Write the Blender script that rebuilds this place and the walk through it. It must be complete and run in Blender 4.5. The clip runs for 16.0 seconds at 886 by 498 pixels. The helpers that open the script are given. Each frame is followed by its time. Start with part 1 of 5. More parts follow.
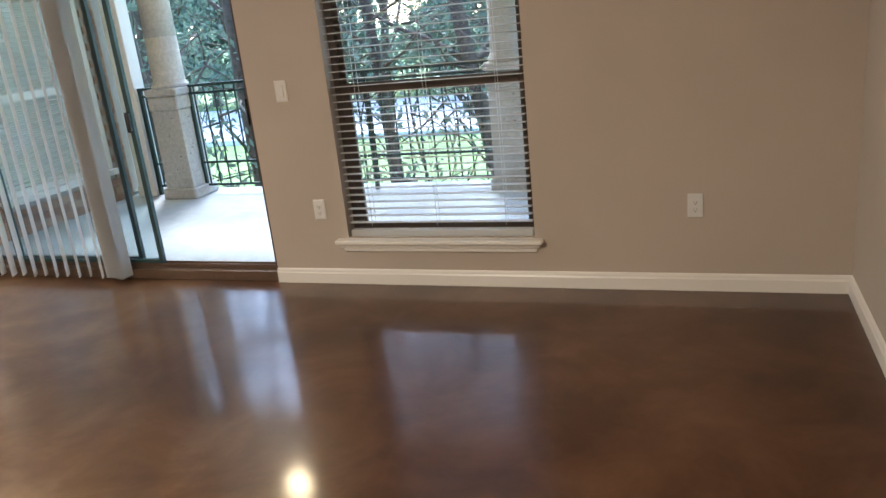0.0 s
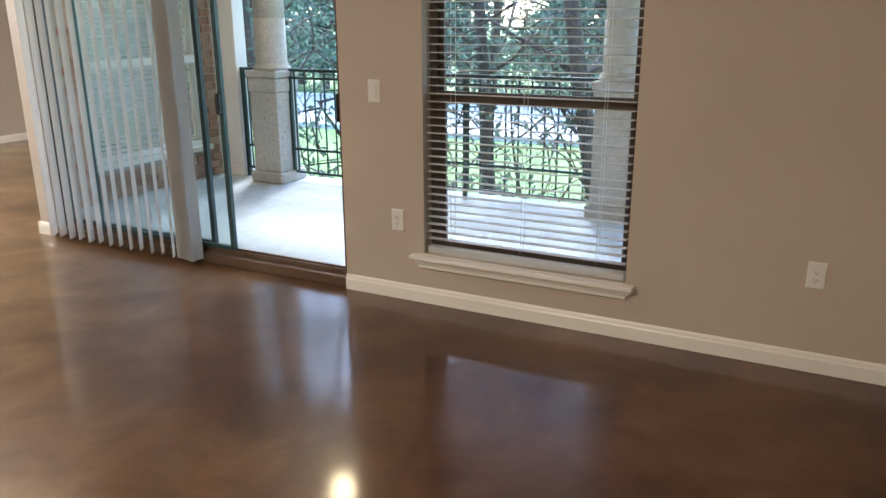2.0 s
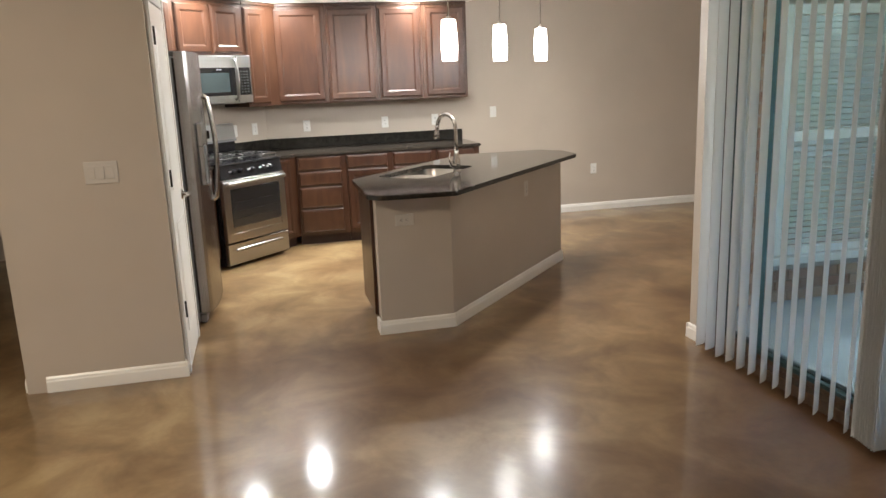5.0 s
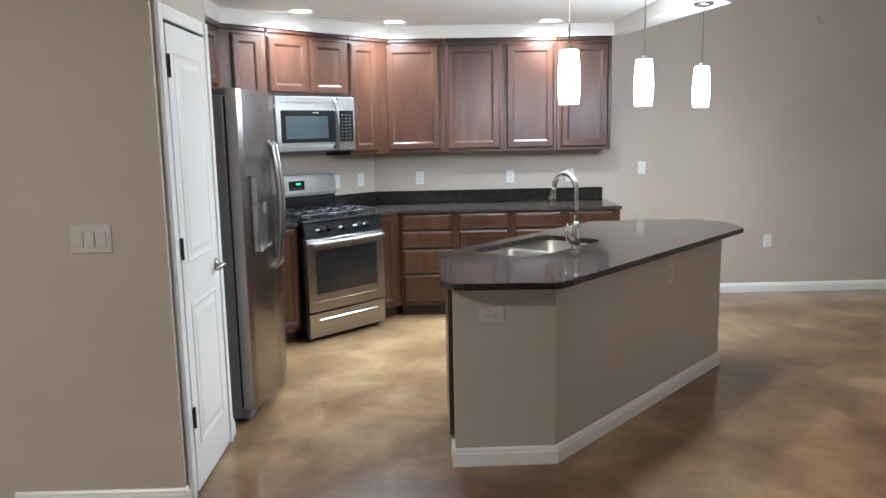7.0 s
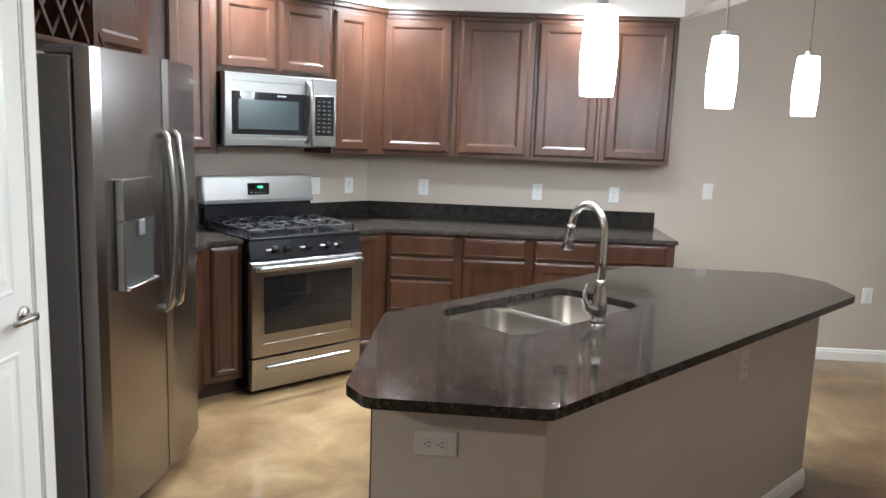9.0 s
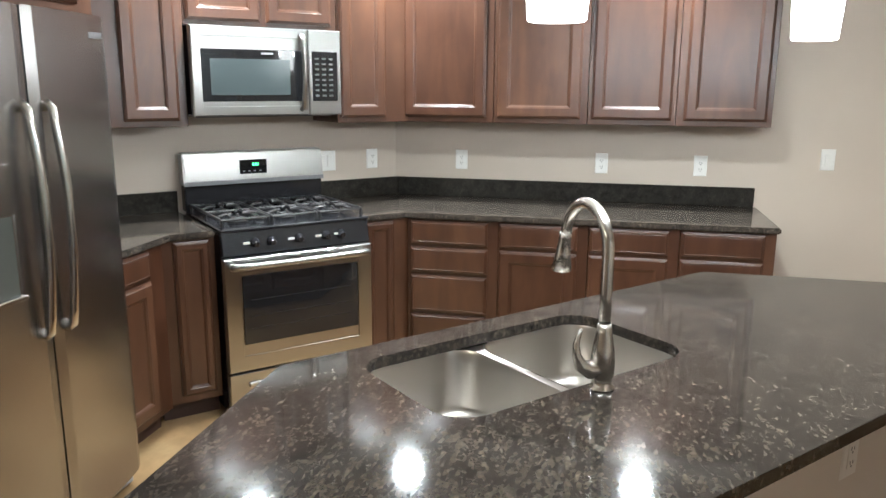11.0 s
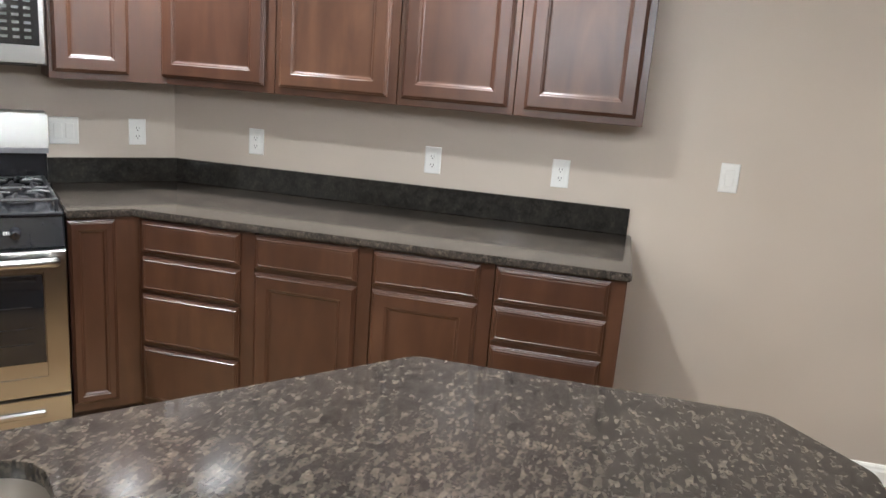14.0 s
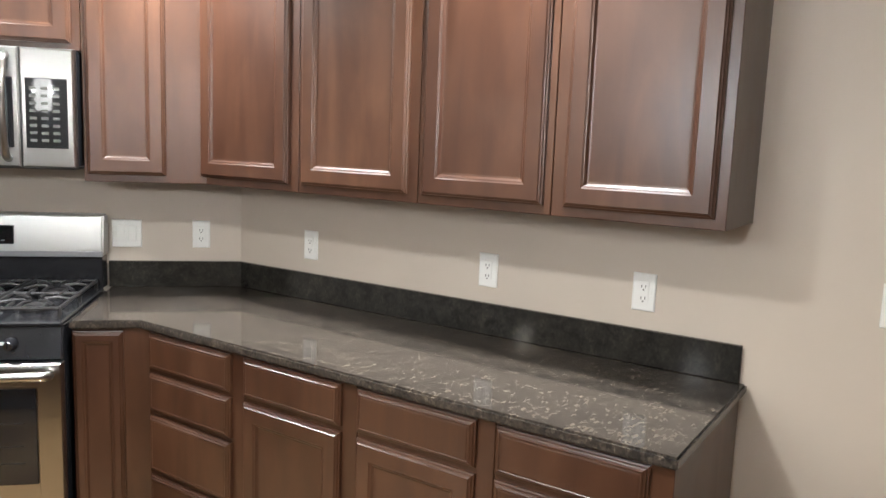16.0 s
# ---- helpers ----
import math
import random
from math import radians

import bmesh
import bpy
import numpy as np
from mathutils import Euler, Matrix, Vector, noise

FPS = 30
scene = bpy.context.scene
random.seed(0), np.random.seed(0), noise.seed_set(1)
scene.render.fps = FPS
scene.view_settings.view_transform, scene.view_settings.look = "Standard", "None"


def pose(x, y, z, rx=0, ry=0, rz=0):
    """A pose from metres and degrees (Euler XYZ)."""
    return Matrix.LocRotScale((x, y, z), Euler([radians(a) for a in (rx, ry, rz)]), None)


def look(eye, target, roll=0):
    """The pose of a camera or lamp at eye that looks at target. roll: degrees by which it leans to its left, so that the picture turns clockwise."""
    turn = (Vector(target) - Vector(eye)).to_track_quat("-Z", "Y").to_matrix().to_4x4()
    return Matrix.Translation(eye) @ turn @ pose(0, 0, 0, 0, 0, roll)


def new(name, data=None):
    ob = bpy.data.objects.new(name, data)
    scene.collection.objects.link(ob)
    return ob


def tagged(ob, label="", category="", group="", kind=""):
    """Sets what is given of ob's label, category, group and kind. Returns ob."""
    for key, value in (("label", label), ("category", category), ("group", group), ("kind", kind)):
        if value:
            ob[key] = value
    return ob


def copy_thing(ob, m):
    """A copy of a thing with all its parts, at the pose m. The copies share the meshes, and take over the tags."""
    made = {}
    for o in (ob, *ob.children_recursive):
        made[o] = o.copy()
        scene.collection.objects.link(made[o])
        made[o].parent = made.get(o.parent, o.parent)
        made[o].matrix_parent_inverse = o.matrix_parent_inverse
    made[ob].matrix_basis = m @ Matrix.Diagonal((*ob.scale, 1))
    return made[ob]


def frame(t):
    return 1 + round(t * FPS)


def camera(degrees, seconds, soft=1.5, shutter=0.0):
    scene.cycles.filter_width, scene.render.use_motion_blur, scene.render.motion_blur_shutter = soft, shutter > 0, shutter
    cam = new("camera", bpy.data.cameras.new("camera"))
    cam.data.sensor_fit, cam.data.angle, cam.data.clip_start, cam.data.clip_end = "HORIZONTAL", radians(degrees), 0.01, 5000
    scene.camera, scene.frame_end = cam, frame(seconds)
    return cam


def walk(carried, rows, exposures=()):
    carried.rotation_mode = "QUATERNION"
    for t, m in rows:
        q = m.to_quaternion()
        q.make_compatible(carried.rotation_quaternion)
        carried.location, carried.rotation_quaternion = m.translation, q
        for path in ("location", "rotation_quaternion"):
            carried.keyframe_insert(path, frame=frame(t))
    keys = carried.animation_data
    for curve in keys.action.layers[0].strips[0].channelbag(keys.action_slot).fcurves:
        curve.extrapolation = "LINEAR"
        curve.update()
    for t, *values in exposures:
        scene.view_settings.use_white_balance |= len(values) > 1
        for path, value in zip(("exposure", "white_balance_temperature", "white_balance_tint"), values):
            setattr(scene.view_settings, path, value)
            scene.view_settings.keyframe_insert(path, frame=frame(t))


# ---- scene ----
cam = camera(60.7, 16.0, soft=1.5)
PATH = [
    (0, (0.355, 0.028, 1.429), (-0.31, 1.818, 0.834), -6.1),
    (0.5, (0.422, 0.076, 1.433), (-0.162, 1.89, 0.826), -5.1),
    (1, (0.48, 0.128, 1.428), (-0.136, 1.93, 0.816), -1.9),
    (1.5, (0.392, 0.204, 1.446), (-0.283, 1.988, 0.843), 0.2),
    (2, (0.255, 0.339, 1.458), (-0.612, 2.045, 0.877), -0.2),
    (2.5, (0.107, 0.465, 1.445), (-1.08, 1.97, 0.874), -1.4),
    (3, (-0.095, 0.65, 1.474), (-1.564, 1.892, 0.929), -3.3),
    (3.5, (-0.304, 0.753, 1.496), (-1.946, 1.775, 0.987), -3.9),
    (4, (-0.471, 0.86, 1.551), (-2.222, 1.688, 1.054), -3.2),
    (4.5, (-0.644, 1.097, 1.558), (-2.492, 1.719, 1.114), -3.2),
    (4.7, (-0.703, 1.179, 1.573), (-2.576, 1.725, 1.131), -2.8),
    (6.8, (-1.788, 1.801, 1.592), (-3.759, 1.857, 1.255), -1.2),
    (7, (-1.97, 1.828, 1.575), (-3.945, 1.869, 1.262), -1.1),
    (7.5, (-2.311, 1.937, 1.596), (-4.281, 1.93, 1.253), -1.0),
    (8, (-2.667, 2.105, 1.589), (-4.636, 2.05, 1.243), 0.9),
    (8.5, (-3.024, 2.179, 1.572), (-4.997, 2.11, 1.249), 2.8),
    (8.7, (-3.178, 2.19, 1.574), (-5.152, 2.115, 1.256), 2.5),
    (10.8, (-4.343, 2.568, 1.583), (-6.26, 2.184, 1.164), 0.9),
    (11, (-4.405, 2.626, 1.581), (-6.315, 2.216, 1.155), 0.4),
    (11.5, (-4.535, 2.811, 1.584), (-6.405, 2.305, 1.089), 3.0),
    (12, (-4.692, 2.893, 1.568), (-6.529, 2.347, 0.998), 3.8),
    (12.5, (-4.967, 2.929, 1.544), (-6.809, 2.352, 1.019), 5.2),
    (13, (-5.233, 3.034, 1.519), (-7.077, 2.46, 1.002), 4.4),
    (13.5, (-5.526, 3.255, 1.534), (-7.391, 2.716, 1.055), 4.1),
    (14, (-5.731, 3.361, 1.533), (-7.631, 2.949, 1.065), 4.5),
    (14.5, (-6.061, 3.539, 1.541), (-7.994, 3.237, 1.126), 3.5),
    (15, (-6.307, 3.743, 1.529), (-8.157, 3.118, 1.093), 1.6),
    (15.5, (-6.432, 3.858, 1.544), (-8.145, 2.923, 1.106), 0.8),
    (16, (-6.662, 3.875, 1.559), (-8.318, 2.789, 1.286), 2.2),
]
EXPOSURES = [(0.0, 3.18, 5800, 8), (1.5, 3.18, 5800, 8), (3.0, 2.85, 5750, 9), (4.5, 2.65, 5950, 7), (6.8, 2.60, 4950, 4), (8.0, 2.5, 5080, 4), (11.0, 2.73, 5350, 2), (12.0, 2.98, 5450, 6), (12.5, 2.80, 5400, 4), (13.5, 2.54, 5450, 6), (14.5, 2.58, 5400, 6), (16.0, 2.63, 5650, 6)]
walk(cam, [(t, look(eye, target, roll)) for t, eye, target, roll in PATH], EXPOSURES)

# ---------------- world, sun, lamps ----------------
world = bpy.data.worlds.new("world")
scene.world = world
world.use_nodes = True
wn = world.node_tree
sky = wn.nodes.new("ShaderNodeTexSky")
sky.sky_type, sky.sun_disc = "NISHITA", False
sky.sun_elevation, sky.sun_rotation = radians(48), radians(-20)
sky.dust_density, sky.air_density, sky.ozone_density = 1.0, 1.0, 2.0
wn.nodes["Background"].inputs[1].default_value = 0.15
wn.links.new(sky.outputs[0], wn.nodes["Background"].inputs[0])
sun = new("sun", bpy.data.lights.new("sun", "SUN"))
sun.data.energy, sun.data.angle, sun.data.color = 1.5, radians(14), (0.90, 0.97, 1.0)
sun.matrix_world = look((0, 0, 30), (3.0, -8.0, 21))

CAN_W, PENDANT_W, DOME_W = 6.8, 6.0, 21.5
WARM = (1.0, 0.92, 0.82)
WARMER = (1.0, 0.82, 0.61)

# ---------------- plan ----------------
WX = -8.90            # kitchen and dining wall
SY = 0.08             # kitchen back wall
DIAG = -7.54          # x + y along the angled kitchen wall
NY = 3.70             # window wall, inner face
EX = 0.975            # right-hand wall
CEIL = 3.05           # living ceiling
SOFFIT, TRAY = 2.335, 2.44
PATIO_Z = -0.03


def diag(s, along):
    """A point of the angled run: s is x + y, along is the distance from the middle of the range."""
    along -= 0.015
    return ((s - 8.98) / 2 - along * 0.70711, (s + 8.98) / 2 + along * 0.70711)


# ---------------- materials ----------------
def shader(name, rough=0.5, metal=0.0, colour=(0.8, 0.8, 0.8), coat=0.0, spec=0.5):
    m = bpy.data.materials.new(name)
    m.use_nodes = True
    b = m.node_tree.nodes["Principled BSDF"]
    b.inputs["Base Color"].default_value = (*colour, 1)
    b.inputs["Roughness"].default_value = rough
    b.inputs["Metallic"].default_value = metal
    b.inputs["Coat Weight"].default_value = coat
    b.inputs["Specular IOR Level"].default_value = spec
    return m, m.node_tree, b


def coords(nt, scale=(1, 1, 1), space="Object"):
    tc = nt.nodes.new("ShaderNodeTexCoord")
    mp = nt.nodes.new("ShaderNodeMapping")
    mp.inputs["Scale"].default_value = scale
    nt.links.new(tc.outputs[space], mp.inputs["Vector"])
    return mp.outputs["Vector"]


def world_coords(nt, scale=(1, 1, 1)):
    g = nt.nodes.new("ShaderNodeNewGeometry")
    mp = nt.nodes.new("ShaderNodeMapping")
    mp.inputs["Scale"].default_value = scale
    nt.links.new(g.outputs["Position"], mp.inputs["Vector"])
    return mp.outputs["Vector"]


def tex_noise(nt, vec, scale, detail=4.0, rough=0.55, distort=0.0):
    n = nt.nodes.new("ShaderNodeTexNoise")
    n.inputs["Scale"].default_value = scale
    n.inputs["Detail"].default_value = detail
    n.inputs["Roughness"].default_value = rough
    n.inputs["Distortion"].default_value = distort
    nt.links.new(vec, n.inputs["Vector"])
    return n.outputs["Fac"]


def ramp(nt, fac, stops):
    r = nt.nodes.new("ShaderNodeValToRGB")
    e = r.color_ramp.elements
    while len(e) < len(stops):
        e.new(0.5)
    for el, (p, c) in zip(e, stops):
        el.position = p
        el.color = (*c, 1) if len(c) == 3 else c
    nt.links.new(fac, r.inputs["Fac"])
    return r.outputs["Color"]


def mixc(nt, fac, a, b, mode="MIX"):
    m = nt.nodes.new("ShaderNodeMix")
    m.data_type, m.blend_type = "RGBA", mode
    for sock, v in ((m.inputs[0], fac), (m.inputs[6], a), (m.inputs[7], b)):
        if hasattr(v, "links"):
            nt.links.new(v, sock)
        else:
            sock.default_value = v if not isinstance(v, tuple) else (*v, 1)
    return m.outputs[2]


def add_bump(nt, b, height, strength=0.2, dist=0.01):
    bp = nt.nodes.new("ShaderNodeBump")
    bp.inputs["Strength"].default_value = strength
    bp.inputs["Distance"].default_value = dist
    nt.links.new(height, bp.inputs["Height"])
    nt.links.new(bp.outputs["Normal"], b.inputs["Normal"])


def m_rough_range(nt, b, fac, lo, hi):
    r = nt.nodes.new("ShaderNodeMapRange")
    r.inputs["To Min"].default_value, r.inputs["To Max"].default_value = lo, hi
    nt.links.new(fac, r.inputs["Value"])
    nt.links.new(r.outputs["Result"], b.inputs["Roughness"])


def paint(name, c, peel=0.12, rough=0.55, var=0.05):
    m, nt, b = shader(name, rough)
    v = world_coords(nt)
    n = tex_noise(nt, v, 1.3, 3)
    lo, hi = tuple(x * (1 - var) for x in c), tuple(min(1, x * (1 + var)) for x in c)
    nt.links.new(ramp(nt, n, [(0.3, lo), (0.7, hi)]), b.inputs["Base Color"])
    add_bump(nt, b, tex_noise(nt, v, 160, 2), peel, 0.002)
    return m


def make_floor():
    m, nt, b = shader("stained concrete", 0.34, spec=0.14, coat=0.68)
    b.inputs["Coat Roughness"].default_value = 0.105
    v = world_coords(nt)
    big = tex_noise(nt, v, 0.55, 3, 0.5, 0.3)
    mid = tex_noise(nt, v, 2.3, 5, 0.58, 0.5)
    fine = tex_noise(nt, v, 9, 6, 0.68, 0.5)
    c1 = ramp(nt, mid, [(0.33, (0.078, 0.042, 0.024)), (0.50, (0.115, 0.066, 0.038)), (0.67, (0.160, 0.100, 0.061))])
    c2 = ramp(nt, big, [(0.37, (0.66, 0.58, 0.53)), (0.50, (0.95, 0.93, 0.91)), (0.64, (1.22, 1.27, 1.27))])
    c3 = mixc(nt, 1.0, c1, c2, "MULTIPLY")
    c4 = mixc(nt, 0.45, c3, ramp(nt, fine, [(0.25, (0.72, 0.70, 0.68)), (0.75, (1.22, 1.22, 1.22))]), "MULTIPLY")
    # the base colour is brighter and more amber towards the kitchen side
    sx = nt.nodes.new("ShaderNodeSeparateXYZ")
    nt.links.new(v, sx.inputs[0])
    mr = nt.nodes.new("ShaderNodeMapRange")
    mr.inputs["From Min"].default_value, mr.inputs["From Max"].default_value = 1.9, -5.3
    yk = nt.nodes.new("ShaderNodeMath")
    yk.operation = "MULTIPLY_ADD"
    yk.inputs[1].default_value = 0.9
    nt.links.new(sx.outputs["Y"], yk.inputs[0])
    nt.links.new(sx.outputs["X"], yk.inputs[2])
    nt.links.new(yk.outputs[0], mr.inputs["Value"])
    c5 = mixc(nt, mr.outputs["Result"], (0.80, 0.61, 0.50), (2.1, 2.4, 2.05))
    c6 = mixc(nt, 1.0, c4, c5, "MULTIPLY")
    nt.links.new(c6, b.inputs["Base Color"])
    m_rough_range(nt, b, fine, 0.26, 0.38)
    add_bump(nt, b, tex_noise(nt, v, 3.5, 3), 0.13, 0.006)
    return m


def make_granite(name="granite", rough=0.075, lift=0.95, fleck=1.0):
    """Dark brown ground with small elongated tan and grey crystals and a few pale flecks."""
    m, nt, b = shader(name, rough, spec=0.26)
    v = world_coords(nt)
    nz = nt.nodes.new("ShaderNodeTexNoise")
    nz.inputs["Scale"].default_value = 22
    nt.links.new(v, nz.inputs["Vector"])
    warp = nt.nodes.new("ShaderNodeVectorMath")
    warp.operation = "MULTIPLY_ADD"
    warp.inputs[1].default_value = (0.009, 0.009, 0.009)
    nt.links.new(nz.outputs["Color"], warp.inputs[0])
    nt.links.new(v, warp.inputs[2])

    def cells(scale, turn, stretch, stops):
        mp = nt.nodes.new("ShaderNodeMapping")
        mp.inputs["Rotation"].default_value = (0.2, 0.3, radians(turn))
        mp.inputs["Scale"].default_value = stretch
        nt.links.new(warp.outputs[0], mp.inputs["Vector"])
        vo = nt.nodes.new("ShaderNodeTexVoronoi")
        vo.inputs["Scale"].default_value = scale
        nt.links.new(mp.outputs[0], vo.inputs["Vector"])
        sp = nt.nodes.new("ShaderNodeSeparateColor")
        nt.links.new(vo.outputs["Color"], sp.inputs[0])
        return ramp(nt, sp.outputs[0], stops)

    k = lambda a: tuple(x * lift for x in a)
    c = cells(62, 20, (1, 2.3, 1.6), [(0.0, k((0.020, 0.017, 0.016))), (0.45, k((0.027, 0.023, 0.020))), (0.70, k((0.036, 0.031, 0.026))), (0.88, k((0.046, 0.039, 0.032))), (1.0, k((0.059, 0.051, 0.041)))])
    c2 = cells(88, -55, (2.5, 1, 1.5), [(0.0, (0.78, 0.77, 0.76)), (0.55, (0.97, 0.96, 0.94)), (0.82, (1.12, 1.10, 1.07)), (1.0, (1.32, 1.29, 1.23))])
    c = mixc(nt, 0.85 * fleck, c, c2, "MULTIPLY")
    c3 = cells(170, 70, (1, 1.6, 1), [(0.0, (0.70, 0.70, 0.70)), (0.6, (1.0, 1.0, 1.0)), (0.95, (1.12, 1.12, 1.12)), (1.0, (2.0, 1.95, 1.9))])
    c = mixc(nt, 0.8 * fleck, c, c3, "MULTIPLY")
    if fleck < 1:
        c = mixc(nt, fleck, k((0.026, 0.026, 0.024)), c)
    c = mixc(nt, 0.9, c, ramp(nt, tex_noise(nt, v, 19, 4, 0.62, 0.6), [(0.36, (0.58, 0.58, 0.58)), (0.50, (0.95, 0.93, 0.91)), (0.66, (1.28, 1.24, 1.17))]), "MULTIPLY")
    nt.links.new(c, b.inputs["Base Color"])
    return m


def make_wood():
    m, nt, b = shader("cherry cabinet wood", 0.32, coat=0.14)
    b.inputs["Coat Roughness"].default_value = 0.22
    oi = nt.nodes.new("ShaderNodeObjectInfo")
    shift = nt.nodes.new("ShaderNodeVectorMath")
    shift.operation = "MULTIPLY_ADD"
    nt.links.new(oi.outputs["Random"], shift.inputs[0])
    shift.inputs[1].default_value = (37.0, 53.0, 19.0)
    nt.links.new(coords(nt), shift.inputs[2])

    def stretched(scale):
        mp = nt.nodes.new("ShaderNodeMapping")
        mp.inputs["Scale"].default_value = scale
        nt.links.new(shift.outputs[0], mp.inputs["Vector"])
        return mp.outputs["Vector"]

    n1 = tex_noise(nt, stretched((4.5, 4.5, 0.9)), 1.4, 3, 0.45, 2.2)
    n2 = tex_noise(nt, stretched((70, 70, 1.6)), 4.0, 4, 0.6)
    blot = tex_noise(nt, stretched((1.6, 1.6, 1.0)), 3.4, 4, 0.6, 0.4)
    c = ramp(nt, n1, [(0.3, (0.040, 0.0160, 0.0078)), (0.5, (0.050, 0.0206, 0.0102)), (0.72, (0.064, 0.0275, 0.0137))])
    c = mixc(nt, 0.9, c, ramp(nt, blot, [(0.30, (0.76, 0.74, 0.72)), (0.52, (1.0, 1.0, 1.0)), (0.72, (1.20, 1.24, 1.26))]), "MULTIPLY")
    c = mixc(nt, 0.09, c, ramp(nt, n2, [(0.35, (0.6, 0.6, 0.6)), (0.65, (1.25, 1.25, 1.25))]), "MULTIPLY")
    tone = ramp(nt, oi.outputs["Random"], [(0.0, (0.80, 0.76, 0.76)), (0.5, (0.95, 0.95, 0.95)), (1.0, (1.08, 1.11, 1.10))])
    c = mixc(nt, 1.0, c, tone, "MULTIPLY")
    nt.links.new(c, b.inputs["Base Color"])
    m_rough_range(nt, b, blot, 0.27, 0.40)
    add_bump(nt, b, n2, 0.04, 0.002)
    return m


def make_steel(name, c=(0.62, 0.60, 0.57), along="x", rough=0.28):
    m, nt, b = shader(name, rough, 1.0, c)
    b.inputs["Anisotropic"].default_value = 0.8
    s = {"x": (0.6, 60, 160), "z": (60, 60, 0.4)}[along]
    n = tex_noise(nt, coords(nt, s), 5.0, 4, 0.6)
    nt.links.new(ramp(nt, n, [(0.3, tuple(x * 0.985 for x in c)), (0.7, c)]), b.inputs["Base Color"])
    m_rough_range(nt, b, n, rough - 0.004, rough + 0.006)
    return m


def speckle(name, c, rough, var=0.12, scale=40, bump=0.2, metal=0.0, bs=0.003):
    m, nt, b = shader(name, rough, metal)
    v = world_coords(nt)
    n = tex_noise(nt, v, scale, 5, 0.65)
    n2 = tex_noise(nt, v, scale / 14, 3)
    c1 = ramp(nt, n, [(0.3, tuple(x * (1 - var) for x in c)), (0.7, tuple(min(1, x * (1 + var)) for x in c))])
    c2 = mixc(nt, 0.6, c1, ramp(nt, n2, [(0.3, (1 - var, 1 - var, 1 - var)), (0.7, (1 + var, 1 + var, 1 + var))]), "MULTIPLY")
    nt.links.new(c2, b.inputs["Base Color"])
    if bump:
        add_bump(nt, b, n, bump, bs)
    return m


def thin_vinyl(name, c, through_share):
    """Vinyl that lets some light pass."""
    m, nt, b = shader(name, 0.45, colour=c)
    n = tex_noise(nt, world_coords(nt), 4, 3)
    nt.links.new(ramp(nt, n, [(0.3, tuple(x * 0.95 for x in c)), (0.7, c)]), b.inputs["Base Color"])
    tr = nt.nodes.new("ShaderNodeBsdfTranslucent")
    tr.inputs["Color"].default_value = (*c, 1)
    mx = nt.nodes.new("ShaderNodeMixShader")
    mx.inputs[0].default_value = through_share
    nt.links.new(b.outputs[0], mx.inputs[1])
    nt.links.new(tr.outputs[0], mx.inputs[2])
    nt.links.new(mx.outputs[0], nt.nodes["Material Output"].inputs["Surface"])
    return m


def make_glass(name, tint=(1, 1, 1)):
    m = bpy.data.materials.new(name)
    m.use_nodes = True
    nt = m.node_tree
    nt.nodes.clear()
    out = nt.nodes.new("ShaderNodeOutputMaterial")
    mix = nt.nodes.new("ShaderNodeMixShader")
    tr = nt.nodes.new("ShaderNodeBsdfTransparent")
    gl = nt.nodes.new("ShaderNodeBsdfGlossy")
    lw = nt.nodes.new("ShaderNodeLayerWeight")
    lw.inputs[0].default_value = 0.5
    pw = nt.nodes.new("ShaderNodeMath")
    pw.operation = "POWER"
    pw.inputs[1].default_value = 4.0
    nt.links.new(lw.outputs["Facing"], pw.inputs[0])
    fr = nt.nodes.new("ShaderNodeMath")
    fr.operation = "MULTIPLY_ADD"
    fr.inputs[1].default_value, fr.inputs[2].default_value = 0.5, 0.03
    nt.links.new(pw.outputs[0], fr.inputs[0])
    tr.inputs[0].default_value = (*tint, 1)
    gl.inputs["Roughness"].default_value = 0.01
    nt.links.new(fr.outputs[0], mix.inputs[0])
    nt.links.new(tr.outputs[0], mix.inputs[1])
    nt.links.new(gl.outputs[0], mix.inputs[2])
    nt.links.new(mix.outputs[0], out.inputs[0])
    return m


def glow(name, c, strength, base=(0.9, 0.9, 0.9)):
    m, nt, b = shader(name, 0.4, colour=base)
    b.inputs["Emission Color"].default_value = (*c, 1)
    b.inputs["Emission Strength"].default_value = strength
    return m


def make_leaf(name, dark, light):
    m, nt, b = shader(name, 0.6, spec=0.3)
    g = nt.nodes.new("ShaderNodeNewGeometry")
    nt.links.new(ramp(nt, g.outputs["Random Per Island"], [(0.0, dark), (1.0, light)]), b.inputs["Base Color"])
    tl = nt.nodes.new("ShaderNodeBsdfTranslucent")
    tl.inputs[0].default_value = (*light, 1)
    mx = nt.nodes.new("ShaderNodeMixShader")
    mx.inputs[0].default_value = 0.35
    nt.links.new(b.outputs[0], mx.inputs[1])
    nt.links.new(tl.outputs[0], mx.inputs[2])
    nt.links.new(mx.outputs[0], nt.nodes["Material Output"].inputs[0])
    return m


